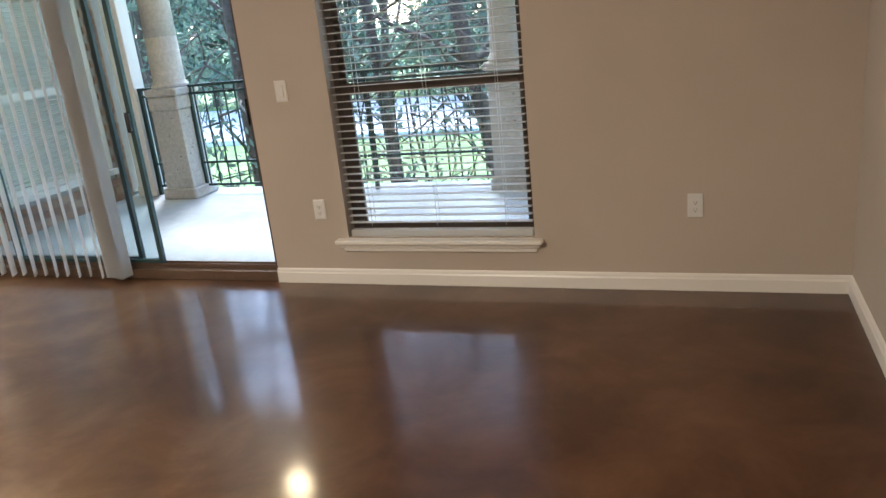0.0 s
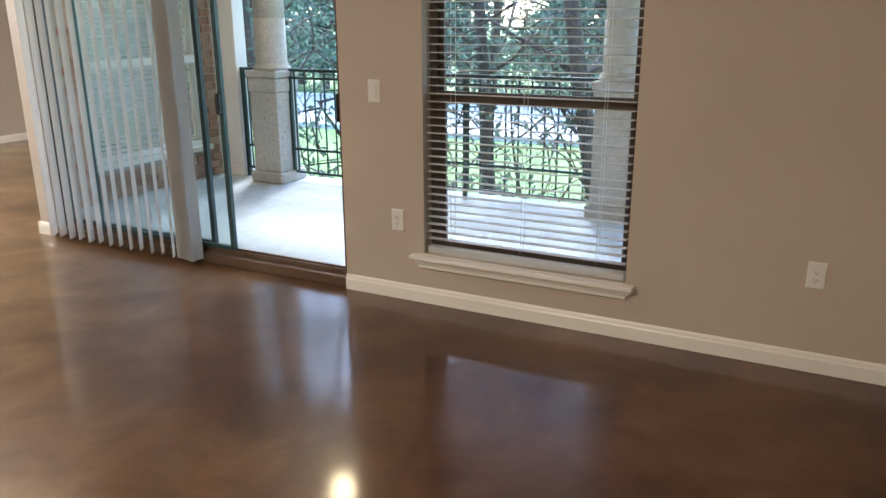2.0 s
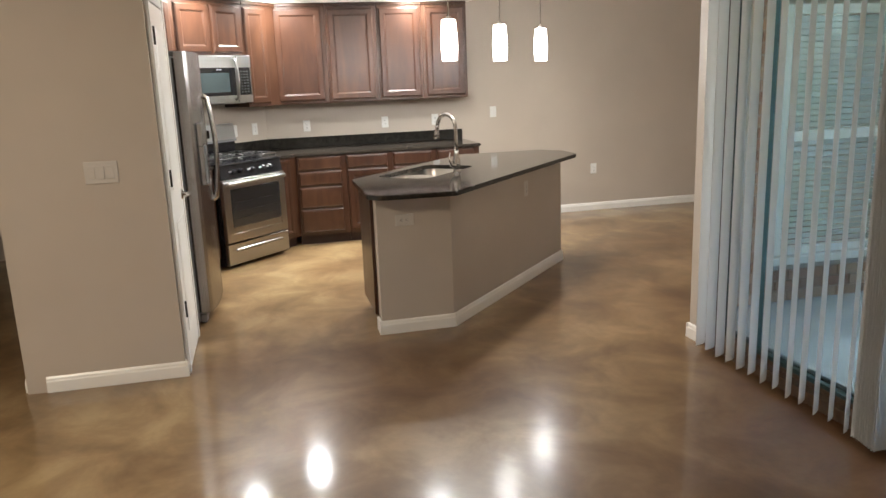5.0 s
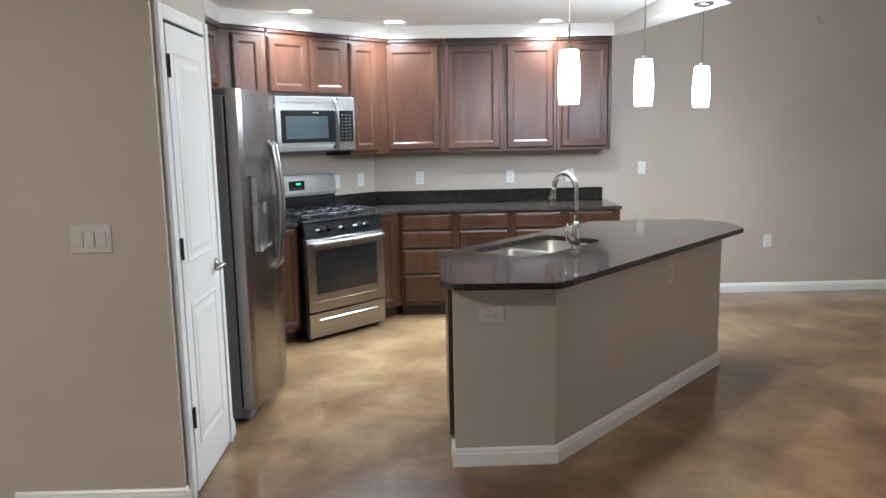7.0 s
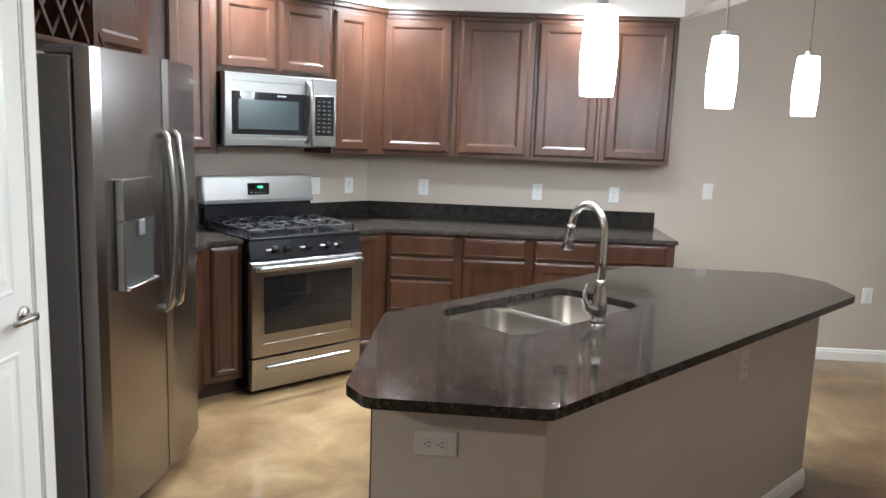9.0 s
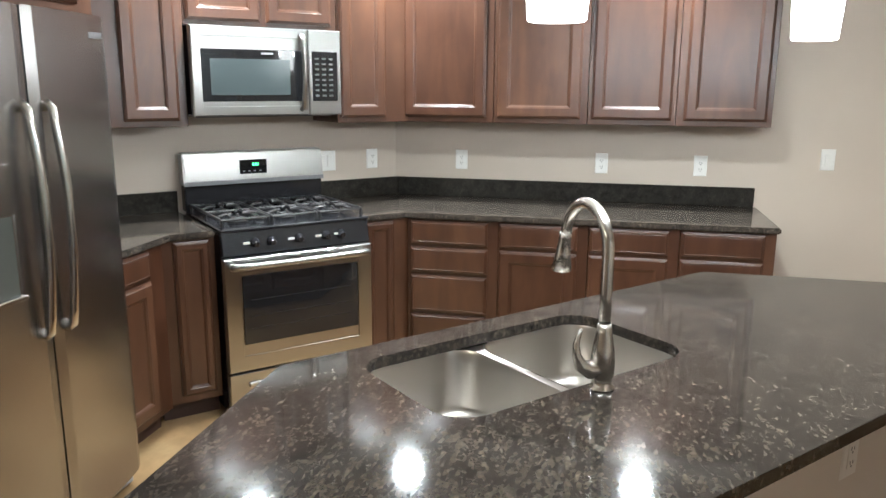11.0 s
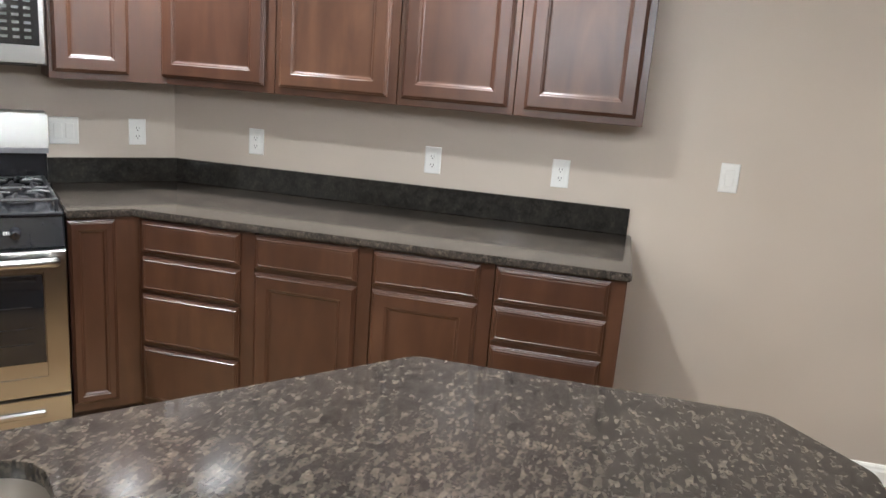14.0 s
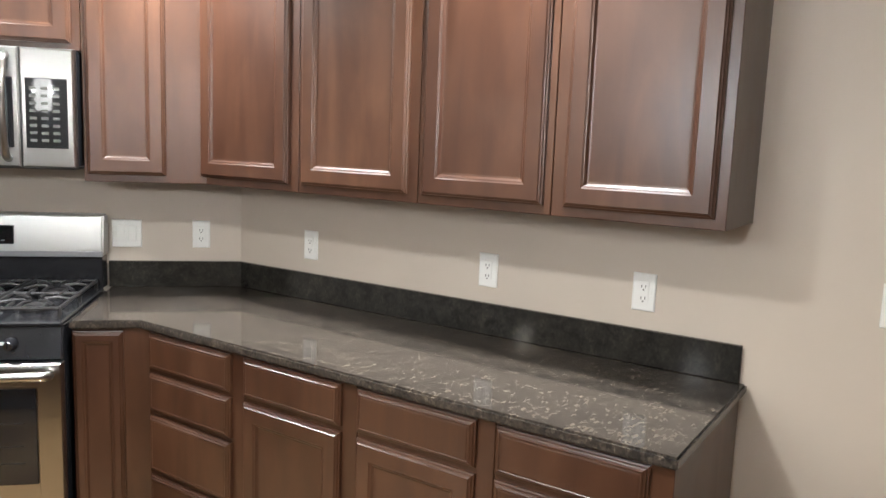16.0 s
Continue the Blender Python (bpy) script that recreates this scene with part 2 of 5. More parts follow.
WALL = paint("tan wall paint", (0.485, 0.42, 0.35))
TRIM = paint("white trim paint", (0.80, 0.77, 0.715), 0.02, 0.32, 0.02)
CEILM = paint("ceiling paint", (0.78, 0.75, 0.70), 0.3, 0.8, 0.03)
FLOOR = make_floor()
# one stone; brighter worktops and darker, plainer backsplash are put into the base colour
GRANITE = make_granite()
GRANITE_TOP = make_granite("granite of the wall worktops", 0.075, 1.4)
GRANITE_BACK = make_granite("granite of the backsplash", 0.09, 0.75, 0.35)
WOOD = make_wood()
TOE = speckle("dark toe kick", (0.035, 0.016, 0.011), 0.5)
STEEL = make_steel("brushed steel", (0.38, 0.375, 0.36))
STEELV = make_steel("vertically brushed steel", (0.35, 0.335, 0.325), along="z", rough=0.27)
SINKM = make_steel("sink steel", (0.50, 0.475, 0.44), "x", 0.31)
NICKEL = make_steel("brushed nickel", (0.50, 0.475, 0.44), "z", 0.24)
FRIDGE_SIDE = speckle("grey textured panel", (0.215, 0.205, 0.205), 0.45, 0.08, 300, 0.3, 0.0, 0.001)
BLACK = speckle("black enamel", (0.012, 0.012, 0.014), 0.18, 0.1, 80, 0.0)
BLACKGLASS = shader("black oven glass", 0.04, colour=(0.010, 0.010, 0.011), coat=0.3)[0]
IRON = speckle("cast iron grate", (0.018, 0.017, 0.018), 0.30, 0.2, 200, 0.3)
PLASTIC = speckle("white plastic", (0.72, 0.71, 0.68), 0.35, 0.02, 60, 0.0)
TANPLATE = speckle("tan plastic", (0.56, 0.52, 0.47), 0.35, 0.02, 60, 0.0)
GREY = speckle("grey plastic", (0.20, 0.20, 0.21), 0.35, 0.05, 60, 0.0)
DIM = speckle("dim grey plastic", (0.055, 0.058, 0.052), 0.3, 0.05, 60, 0.0)
SLOT = shader("dark slot", 0.5, colour=(0.16, 0.15, 0.14))[0]
BRONZE = speckle("bronze aluminium", (0.085, 0.062, 0.050), 0.42, 0.15, 120, 0.05, 0.3)
TEALGREY = speckle("grey green aluminium", (0.050, 0.066, 0.068), 0.40, 0.15, 120, 0.05, 0.3)
TEAL = speckle("dark green aluminium", (0.045, 0.088, 0.092), 0.40, 0.15, 120, 0.05, 0.3)
SILLM = speckle("brown door track", (0.16, 0.105, 0.07), 0.4, 0.15, 90, 0.05, 0.4)
HINGE = speckle("dark hinge steel", (0.05, 0.045, 0.04), 0.35, 0.1, 90, 0.0, 0.9)
VANE = thin_vinyl("vinyl vane", (0.74, 0.73, 0.71), 0.52)
SLAT = thin_vinyl("blind slat", (0.80, 0.80, 0.79), 0.48)
STONE = speckle("cast stone", (0.47, 0.445, 0.405), 0.85, 0.16, 30, 0.5, 0.0, 0.006)
SLAB = speckle("patio concrete", (0.44, 0.46, 0.46), 0.85, 0.10, 12, 0.2, 0.0, 0.003)
MORTAR = speckle("mortar", (0.36, 0.32, 0.28), 0.9, 0.1, 60, 0.3)
RAIL = speckle("painted railing", (0.022, 0.045, 0.042), 0.4, 0.1, 90, 0.0, 0.2)
BARK = speckle("grey bark", (0.085, 0.070, 0.058), 0.9, 0.4, 18, 0.8, 0.0, 0.02)
GRASSM = speckle("grass", (0.12, 0.20, 0.045), 0.9, 0.4, 3, 0.4, 0.0, 0.03)
ROADM = speckle("pale road", (0.55, 0.54, 0.52), 0.85, 0.08, 4, 0.2)
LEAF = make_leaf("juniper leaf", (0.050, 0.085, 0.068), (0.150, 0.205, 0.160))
# haze and bright daylight on the far crowns are put into this paler green
LEAFHAZE = make_leaf("hazed far leaf", (0.075, 0.120, 0.095), (0.190, 0.260, 0.200))
LEAFB = make_leaf("shrub leaf", (0.05, 0.11, 0.02), (0.16, 0.26, 0.06))
CLEAR = make_glass("clear glass")
TEALGLASS = make_glass("green tinted glass", (0.88, 0.94, 0.95))
BAYGLASS = make_glass("bay window glass", (0.94, 0.98, 0.985))
CANGLOW = glow("lamp lens", (1.0, 0.90, 0.76), 5)
SHADEGLOW = glow("lit frosted glass", (1.0, 0.90, 0.78), 2.2)
GREEN = glow("green digits", (0.15, 1.0, 0.2), 2.0, (0.0, 0.05, 0.0))


def make_brick():
    m, nt, b = shader("patio brick", 0.85)
    oi = nt.nodes.new("ShaderNodeObjectInfo")
    gg = nt.nodes.new("ShaderNodeNewGeometry")
    c = ramp(nt, gg.outputs["Random Per Island"], [(0.0, (0.26, 0.13, 0.085)), (0.5, (0.34, 0.20, 0.13)), (1.0, (0.42, 0.29, 0.20))])
    n = tex_noise(nt, world_coords(nt), 35, 5, 0.7)
    c = mixc(nt, 0.5, c, ramp(nt, n, [(0.3, (0.65, 0.65, 0.65)), (0.7, (1.25, 1.25, 1.25))]), "MULTIPLY")
    nt.links.new(c, b.inputs["Base Color"])
    add_bump(nt, b, n, 0.5, 0.005)
    return m


BRICK = make_brick()


# ---------------- mesh helpers ----------------
def empty(name, m, label, category, group="", kind=""):
    e = new(name)
    e.empty_display_size = 0.1
    e.matrix_basis = m
    return tagged(e, label, category, group, kind)


def part(name, bm, mat, parent=None, label="", smooth=False):
    me = bpy.data.meshes.new(name)
    bmesh.ops.recalc_face_normals(bm, faces=bm.faces)
    bm.to_mesh(me)
    bm.free()
    me.materials.append(mat)
    if smooth:
        for p in me.polygons:
            p.use_smooth = True
    ob = new(name, me)
    if parent:
        ob.parent = parent
    return tagged(ob, label)


def structure(name, bm, mat, label, category="", parent=None):
    ob = part(name, bm, mat, parent, label)
    return tagged(ob, label, category or name.split("_")[0], kind="structure")


def box(bm, x0, x1, y0, y1, z0, z1, bevel=0.0, seg=1):
    r = bmesh.ops.create_cube(bm, size=1, matrix=Matrix.Translation(((x0 + x1) / 2, (y0 + y1) / 2, (z0 + z1) / 2)) @ Matrix.Diagonal((abs(x1 - x0), abs(y1 - y0), abs(z1 - z0), 1)))
    if bevel:
        es = list({e for v in r["verts"] for e in v.link_edges})
        bmesh.ops.bevel(bm, geom=es, offset=bevel, segments=seg, affect="EDGES", clamp_overlap=True)


def boxes(*bs, bevel=0.0):
    bm = bmesh.new()
    for b in bs:
        box(bm, *b, bevel=bevel)
    return bm


def prism(bm, poly, z0, z1, bevel=0.0, seg=2):
    lo = [bm.verts.new((x, y, z0)) for x, y in poly]
    hi = [bm.verts.new((x, y, z1)) for x, y in poly]
    n = len(poly)
    fs = [bm.faces.new(lo[::-1]), bm.faces.new(hi)]
    for i in range(n):
        fs.append(bm.faces.new((lo[i], lo[(i + 1) % n], hi[(i + 1) % n], hi[i])))
    bmesh.ops.recalc_face_normals(bm, faces=fs)
    if bevel:
        es = [e for e in bm.edges if abs(e.verts[0].co.z - e.verts[1].co.z) < 1e-6 and e.verts[0] in hi + lo]
        bmesh.ops.bevel(bm, geom=es, offset=bevel, segments=seg, affect="EDGES", clamp_overlap=True)


def lathe(bm, prof, seg=24, m=Matrix.Identity(4)):
    """Turns (radius, z) pairs round the z axis."""
    rings = []
    for r, z in prof:
        if r < 1e-5:
            rings.append([bm.verts.new(m @ Vector((0, 0, z)))])
        else:
            rings.append([bm.verts.new(m @ Vector((r * math.cos(2 * math.pi * i / seg), r * math.sin(2 * math.pi * i / seg), z))) for i in range(seg)])
    for a, b in zip(rings, rings[1:]):
        for i in range(seg):
            j = (i + 1) % seg
            q = []
            for v in (a[i % len(a)], a[j % len(a)], b[j % len(b)], b[i % len(b)]):
                if v not in q:
                    q.append(v)
            if len(q) > 2:
                bm.faces.new(q)


def tube(bm, pts, radii, seg=12, caps=True):
    """A round bar along pts."""
    if not isinstance(radii, (list, tuple)):
        radii = [radii] * len(pts)
    pts = [Vector(p) for p in pts]
    up = Vector((0.0, 0.0, 1.0))
    rings = []
    for i, p in enumerate(pts):
        d = (pts[min(i + 1, len(pts) - 1)] - pts[max(i - 1, 0)]).normalized()
        if i == 0:
            a = d.cross(up if abs(d.z) < 0.9 else Vector((1, 0, 0))).normalized()
        else:
            a = (a - d * a.dot(d)).normalized()
        b = d.cross(a)
        rings.append([bm.verts.new(p + (a * math.cos(2 * math.pi * k / seg) + b * math.sin(2 * math.pi * k / seg)) * radii[i]) for k in range(seg)])
    for r, s in zip(rings, rings[1:]):
        for k in range(seg):
            bm.faces.new((r[k], r[(k + 1) % seg], s[(k + 1) % seg], s[k]))
    if caps:
        bm.faces.new(rings[0][::-1])
        bm.faces.new(rings[-1])


def rings_panel(bm, x0, x1, z0, z1, rings, hole=None):
    """Concentric rectangular steps on a front that faces -y: rings of (inset, y)."""
    prev = None
    for ins, y in rings:
        cur = [bm.verts.new(c) for c in ((x0 + ins, y, z0 + ins), (x1 - ins, y, z0 + ins), (x1 - ins, y, z1 - ins), (x0 + ins, y, z1 - ins))]
        if prev:
            for i in range(4):
                bm.faces.new((prev[i], prev[(i + 1) % 4], cur[(i + 1) % 4], cur[i]))
        else:
            bm.faces.new(cur[::-1])
        prev = cur
    bm.faces.new(prev)


EDGE = [(0, 0), (0, -0.009), (0.004, -0.011), (0.006, -0.015), (0.010, -0.0165), (0.013, -0.020)]


def cab_door(name, x0, x1, z0, z1, parent):
    bm = bmesh.new()
    f = min(0.062, (x1 - x0) * 0.24)
    rings_panel(bm, x0, x1, z0, z1, EDGE + [(f - 0.008, -0.020), (f - 0.004, -0.0175), (f, -0.0165), (f + 0.006, -0.010), (f + 0.012, -0.009)])
    return part(name, bm, WOOD, parent)


def drawer_front(x0, x1, z0, z1, parent):
    bm = bmesh.new()
    rings_panel(bm, x0, x1, z0, z1, EDGE + [(0.016, -0.020), (0.018, -0.0185), (0.022, -0.0195)])
    return part("drawer_front", bm, WOOD, parent)


def plate(m, kind, label, group="wall plates", mat=None):
    """A switch or outlet plate that faces local -y, centred on the origin."""
    w = {"outlet": 0.072, "switch": 0.072, "double": 0.118, "triple": 0.165, "flat": 0.072, "sideways": 0.072}[kind]
    mat = mat or PLASTIC
    e = empty("wall_plate", m, label, "switch plate" if kind in ("switch", "double", "triple") else "power outlet", group)
    bm = bmesh.new()
    h = 0.058
    rings_panel(bm, -w / 2, w / 2, -h, h, [(0, 0), (0, -0.004), (0.003, -0.0065), (0.006, -0.007)])
    part("cover", bm, mat, e)
    n = {"outlet": 1, "switch": 1, "double": 2, "triple": 3, "flat": 0, "sideways": 1}[kind]
    for i in range(n):
        cx = (i - (n - 1) / 2) * 0.046
        if kind in ("outlet", "sideways"):
            part("receptacle", boxes((cx - 0.0165, cx + 0.0165, -0.0095, -0.006, -0.033, 0.033), bevel=0.001), mat, e)
            for dz in (-0.018, 0.018):
                for dx, w2, h2 in ((-0.006, 0.0013, 0.0045), (0.006, 0.0013, 0.0045), (0.0, 0.0025, 0.0025)):
                    zc = dz - (0.010 if dx == 0 else 0)
                    part("slot", boxes((cx + dx - w2, cx + dx + w2, -0.0105, -0.009, zc - h2, zc + h2)), SLOT, e)
        else:
            bm = bmesh.new()
            box(bm, cx - 0.0165, cx + 0.0165, -0.012, -0.006, -0.033, 0.033, bevel=0.0015)
            part("rocker", bm, mat, e)
    return e


# ---------------- large structure ----------------
def shell():
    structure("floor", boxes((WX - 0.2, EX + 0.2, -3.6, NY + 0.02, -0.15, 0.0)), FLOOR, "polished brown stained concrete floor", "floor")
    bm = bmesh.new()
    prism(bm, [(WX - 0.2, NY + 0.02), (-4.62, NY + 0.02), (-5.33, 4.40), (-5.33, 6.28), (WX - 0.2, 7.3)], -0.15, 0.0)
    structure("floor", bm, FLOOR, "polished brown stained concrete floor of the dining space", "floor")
    W = "smooth tan painted wall"
    structure("wall_west", boxes((WX - 0.15, WX, -0.1, 7.4, 0, CEIL)), WALL, W, "wall")
    # angled wall behind the range
    bm = bmesh.new()
    a, b = (WX, DIAG - WX), (DIAG - SY, SY)
    prism(bm, [a, b, (b[0] - 0.15, SY - 0.0), (WX + 0.0, a[1] - 0.15)], 0, CEIL)
    structure("wall_angled", bm, WALL, W + " behind the range", "wall")
    structure("wall_south_kitchen", boxes((WX, -5.02, SY - 0.12, SY, 0, CEIL)), WALL, W, "wall")
    # pantry block: side walls and front with a door opening
    structure("wall_pantry_east", boxes((-5.135, -5.02, SY, 0.775, 0, CEIL)), WALL, W + " of the pantry", "wall")
    structure("wall_pantry_front", boxes((-5.135, -5.125, 0.66, 0.7752, 0, CEIL), (-5.695, -5.125, 0.66, 0.775, 2.055, CEIL)), WALL, W + " around the pantry door", "wall")
    structure("wall_pantry_west", boxes((-5.795, -5.69, SY, 0.7748, 0, CEIL)), WALL, W + " beside the fridge", "wall")
    # passage past the pantry and closing walls behind the walk
    structure("wall_hall", boxes((-8.9, -5.14, -1.42, -1.30, 0, CEIL)), WALL, W + " of the passage", "wall")
    structure("wall_hall_end", boxes((-8.9, -8.78, -1.30, SY - 0.12, 0, CEIL)), WALL, W + " of the passage", "wall")
    structure("wall_southwest", boxes((-5.14, -5.02, -3.6, -1.30, 0, CEIL)), WALL, W, "wall")
    structure("wall_south", boxes((-5.14, EX, -3.72, -3.6, 0, CEIL)), WALL, W, "wall")
    structure("wall_east", boxes((EX, EX + 0.12, -3.72, NY + 0.16, 0, CEIL)), WALL, W, "wall")
    # window wall with the door and window openings
    n0, n1 = NY, NY + 0.16
    structure("wall_north", boxes((-4.67, SLX0, n0, n1, 0, CEIL), (SLX0, SLX1, n0, n1, 2.06, CEIL), (SLX1, WNX0, n0, n1, 0, CEIL),
                                  (WNX0, WNX1, n0, n1, 0, WNZ0), (WNX0, WNX1, n0, n1, WNZ1, CEIL), (WNX1, EX, n0, n1, 0, CEIL)), WALL, W + " with a sliding door and a window", "wall")
    # angled wall and side wall of the dining bay
    bm = bmesh.new()
    prism(bm, [(-4.67, NY + 0.002), (-4.67, NY + 0.16), (-5.18, 4.40), (-5.33, 4.40), (-5.33, 4.33)], 0, CEIL)
    structure("wall_bay_angled", bm, WALL, W + " of the dining bay", "wall")
    structure("wall_bay", boxes((-5.33, -5.20, 4.40, 4.62, 0, CEIL), (-5.33, -5.20, 4.62, 5.90, 0, 0.30), (-5.33, -5.20, 4.62, 5.90, 1.95, CEIL), (-5.33, -5.20, 5.90, 6.25, 0, CEIL)), WALL, W + " of the dining bay", "wall")
    bm = bmesh.new()
    prism(bm, [(-5.20, 6.252), (-5.20, 6.36), (WX - 0.15, 7.42), (WX - 0.15, 7.30)], 0, CEIL)
    structure("wall_dining_north", bm, WALL, W, "wall")
    structure("ceiling", boxes((WX - 0.15, EX + 0.12, -3.72, NY + 0.16, CEIL, CEIL + 0.12)), CEILM, "flat white ceiling", "ceiling")
    bm = bmesh.new()
    prism(bm, [(WX - 0.15, NY + 0.16), (-5.20, NY + 0.16), (-5.20, 6.36), (WX - 0.15, 7.42)], CEIL, CEIL + 0.12)
    structure("ceiling", bm, CEILM, "flat white ceiling of the dining space", "ceiling")
    # lowered kitchen ceiling: ring, then the raised tray
    bm = bmesh.new()
    outer = [(WX, 3.47), (-6.93, 3.80), (-5.10, 2.15), (-5.10, SY), (WX, SY)]
    inner = [(-8.56, 3.46), (-6.80, 3.50), (-5.42, 2.26), (-5.42, 0.42), (-7.44, 0.42), (-8.56, 1.54)]
    o0 = [bm.verts.new((*p, SOFFIT)) for p in outer]
    o1 = [bm.verts.new((*p, CEIL - 0.002)) for p in outer]
    i0 = [bm.verts.new((*p, SOFFIT)) for p in inner]
    i1 = [bm.verts.new((*p, TRAY)) for p in inner]
    for q in ((o0[0], o0[1], i0[1], i0[0]), (o0[1], o0[2], i0[2], i0[1]), (o0[2], o0[3], i0[3], i0[2]), (o0[3], o0[4], i0[4], i0[3]), (o0[4], i0[5], i0[4]), (o0[4], o0[0], i0[0], i0[5])):
        bm.faces.new(q)
    for k in range(6):
        bm.faces.new((i0[k], i0[(k + 1) % 6], i1[(k + 1) % 6], i1[k]))
    bm.faces.new(i1)
    for k in range(5):
        bm.faces.new((o0[k], o0[(k + 1) % 5], o1[(k + 1) % 5], o1[k]))
    bm.faces.new(o1)
    structure("ceiling_kitchen", bm, CEILM, "lowered white kitchen ceiling with a raised tray", "ceiling")


SLX0, SLX1 = -4.53, -2.06
WNX0, WNX1, WNZ0, WNZ1 = -1.565, -0.498, 0.275, 2.08


def baseboard(name, x0, y0, x1, y1, side=1):
    """A moulded board 0.09 high from one point to another; it stands out to the left of that way times side."""
    d = Vector((x1 - x0, y1 - y0, 0))
    L = d.length
    d.normalize()
    n = Vector((-d.y, d.x, 0)) * side
    prof = [(0.0, 0.0), (0.015, 0.0), (0.015, 0.060), (0.011, 0.069), (0.010, 0.078), (0.005, 0.086), (0.0, 0.088)]
    bm = bmesh.new()
    rows = []
    for p in (Vector((x0, y0, 0)), Vector((x1, y1, 0))):
        rows.append([bm.verts.new(p + n * a + Vector((0, 0, b + 0.001))) for a, b in prof])
    k = len(prof)
    for i in range(k):
        bm.faces.new((rows[0][i], rows[0][(i + 1) % k], rows[1][(i + 1) % k], rows[1][i]))
    bm.faces.new(rows[0])
    bm.faces.new(rows[1][::-1])
    structure("baseboard", bm, TRIM, "white moulded baseboard at the foot of the wall", "baseboard")


def baseboards():
    for seg in ((SLX1, NY, EX, NY, -1), (EX, NY, EX, -3.6, -1), (-4.686, NY, SLX0, NY, -1), (WX, 3.47, WX, 7.22, -1),
                (-5.02, 0.79, -5.02, SY - 0.02, 1), (-5.810, 0.775, -5.766, 0.775, 1), (-5.045, 0.775, -5.004, 0.775, 1), (-5.33, 4.34, -4.67, NY, 1),
                (-8.78, SY - 0.12, -5.04, SY - 0.12, -1), (-8.78, -1.30, -5.02, -1.30, 1), (-5.02, -1.30, -5.02, -3.6, 1), (-5.02, -3.6, EX, -3.6, 1)):
        baseboard("baseboard", *seg)
    bm = bmesh.new()
    box(bm, -4.686, -4.67, NY - 0.016, NY + 0.10, 0.001, 0.088, bevel=0.003)
    structure("baseboard", bm, TRIM, "white baseboard round the wall end", "baseboard")


# ---------------- kitchen cabinets ----------------
def base_unit(m, w, drawers=(), doors=(), label="", depth=0.60, end=False):
    """A base cabinet: fronts face local -y, width along local x."""
    e = empty("base_cabinet", m, label, "base cabinet", "kitchen base cabinets")
    part("carcass", boxes((0, w, 0.0, depth, 0.10, 0.882), bevel=0.0015), WOOD, e)
    part("toe_kick", boxes((0.0, w, 0.07, depth, 0.0, 0.10)), TOE, e)
    for d in drawers:
        drawer_front(*d, e)
    for d in doors:
        cab_door("door", *d, e)
    return e


def wall_unit(m, w, doors, z0=1.375, z1=2.30, depth=0.318, label="", group="kitchen wall cabinets"):
    e = empty("wall_cabinet", m @ pose(0, 0, 0), label, "wall cabinet", group)
    part("carcass", boxes((0, w, 0.0, depth, z0, z1), bevel=0.0015), WOOD, e)
    bm = boxes((-0.0, w, -0.012, depth, z1, z1 + 0.033), bevel=0.006)
    part("top_moulding", bm, WOOD, e)
    for d in doors:
        cab_door("door", *d, e)
    return e


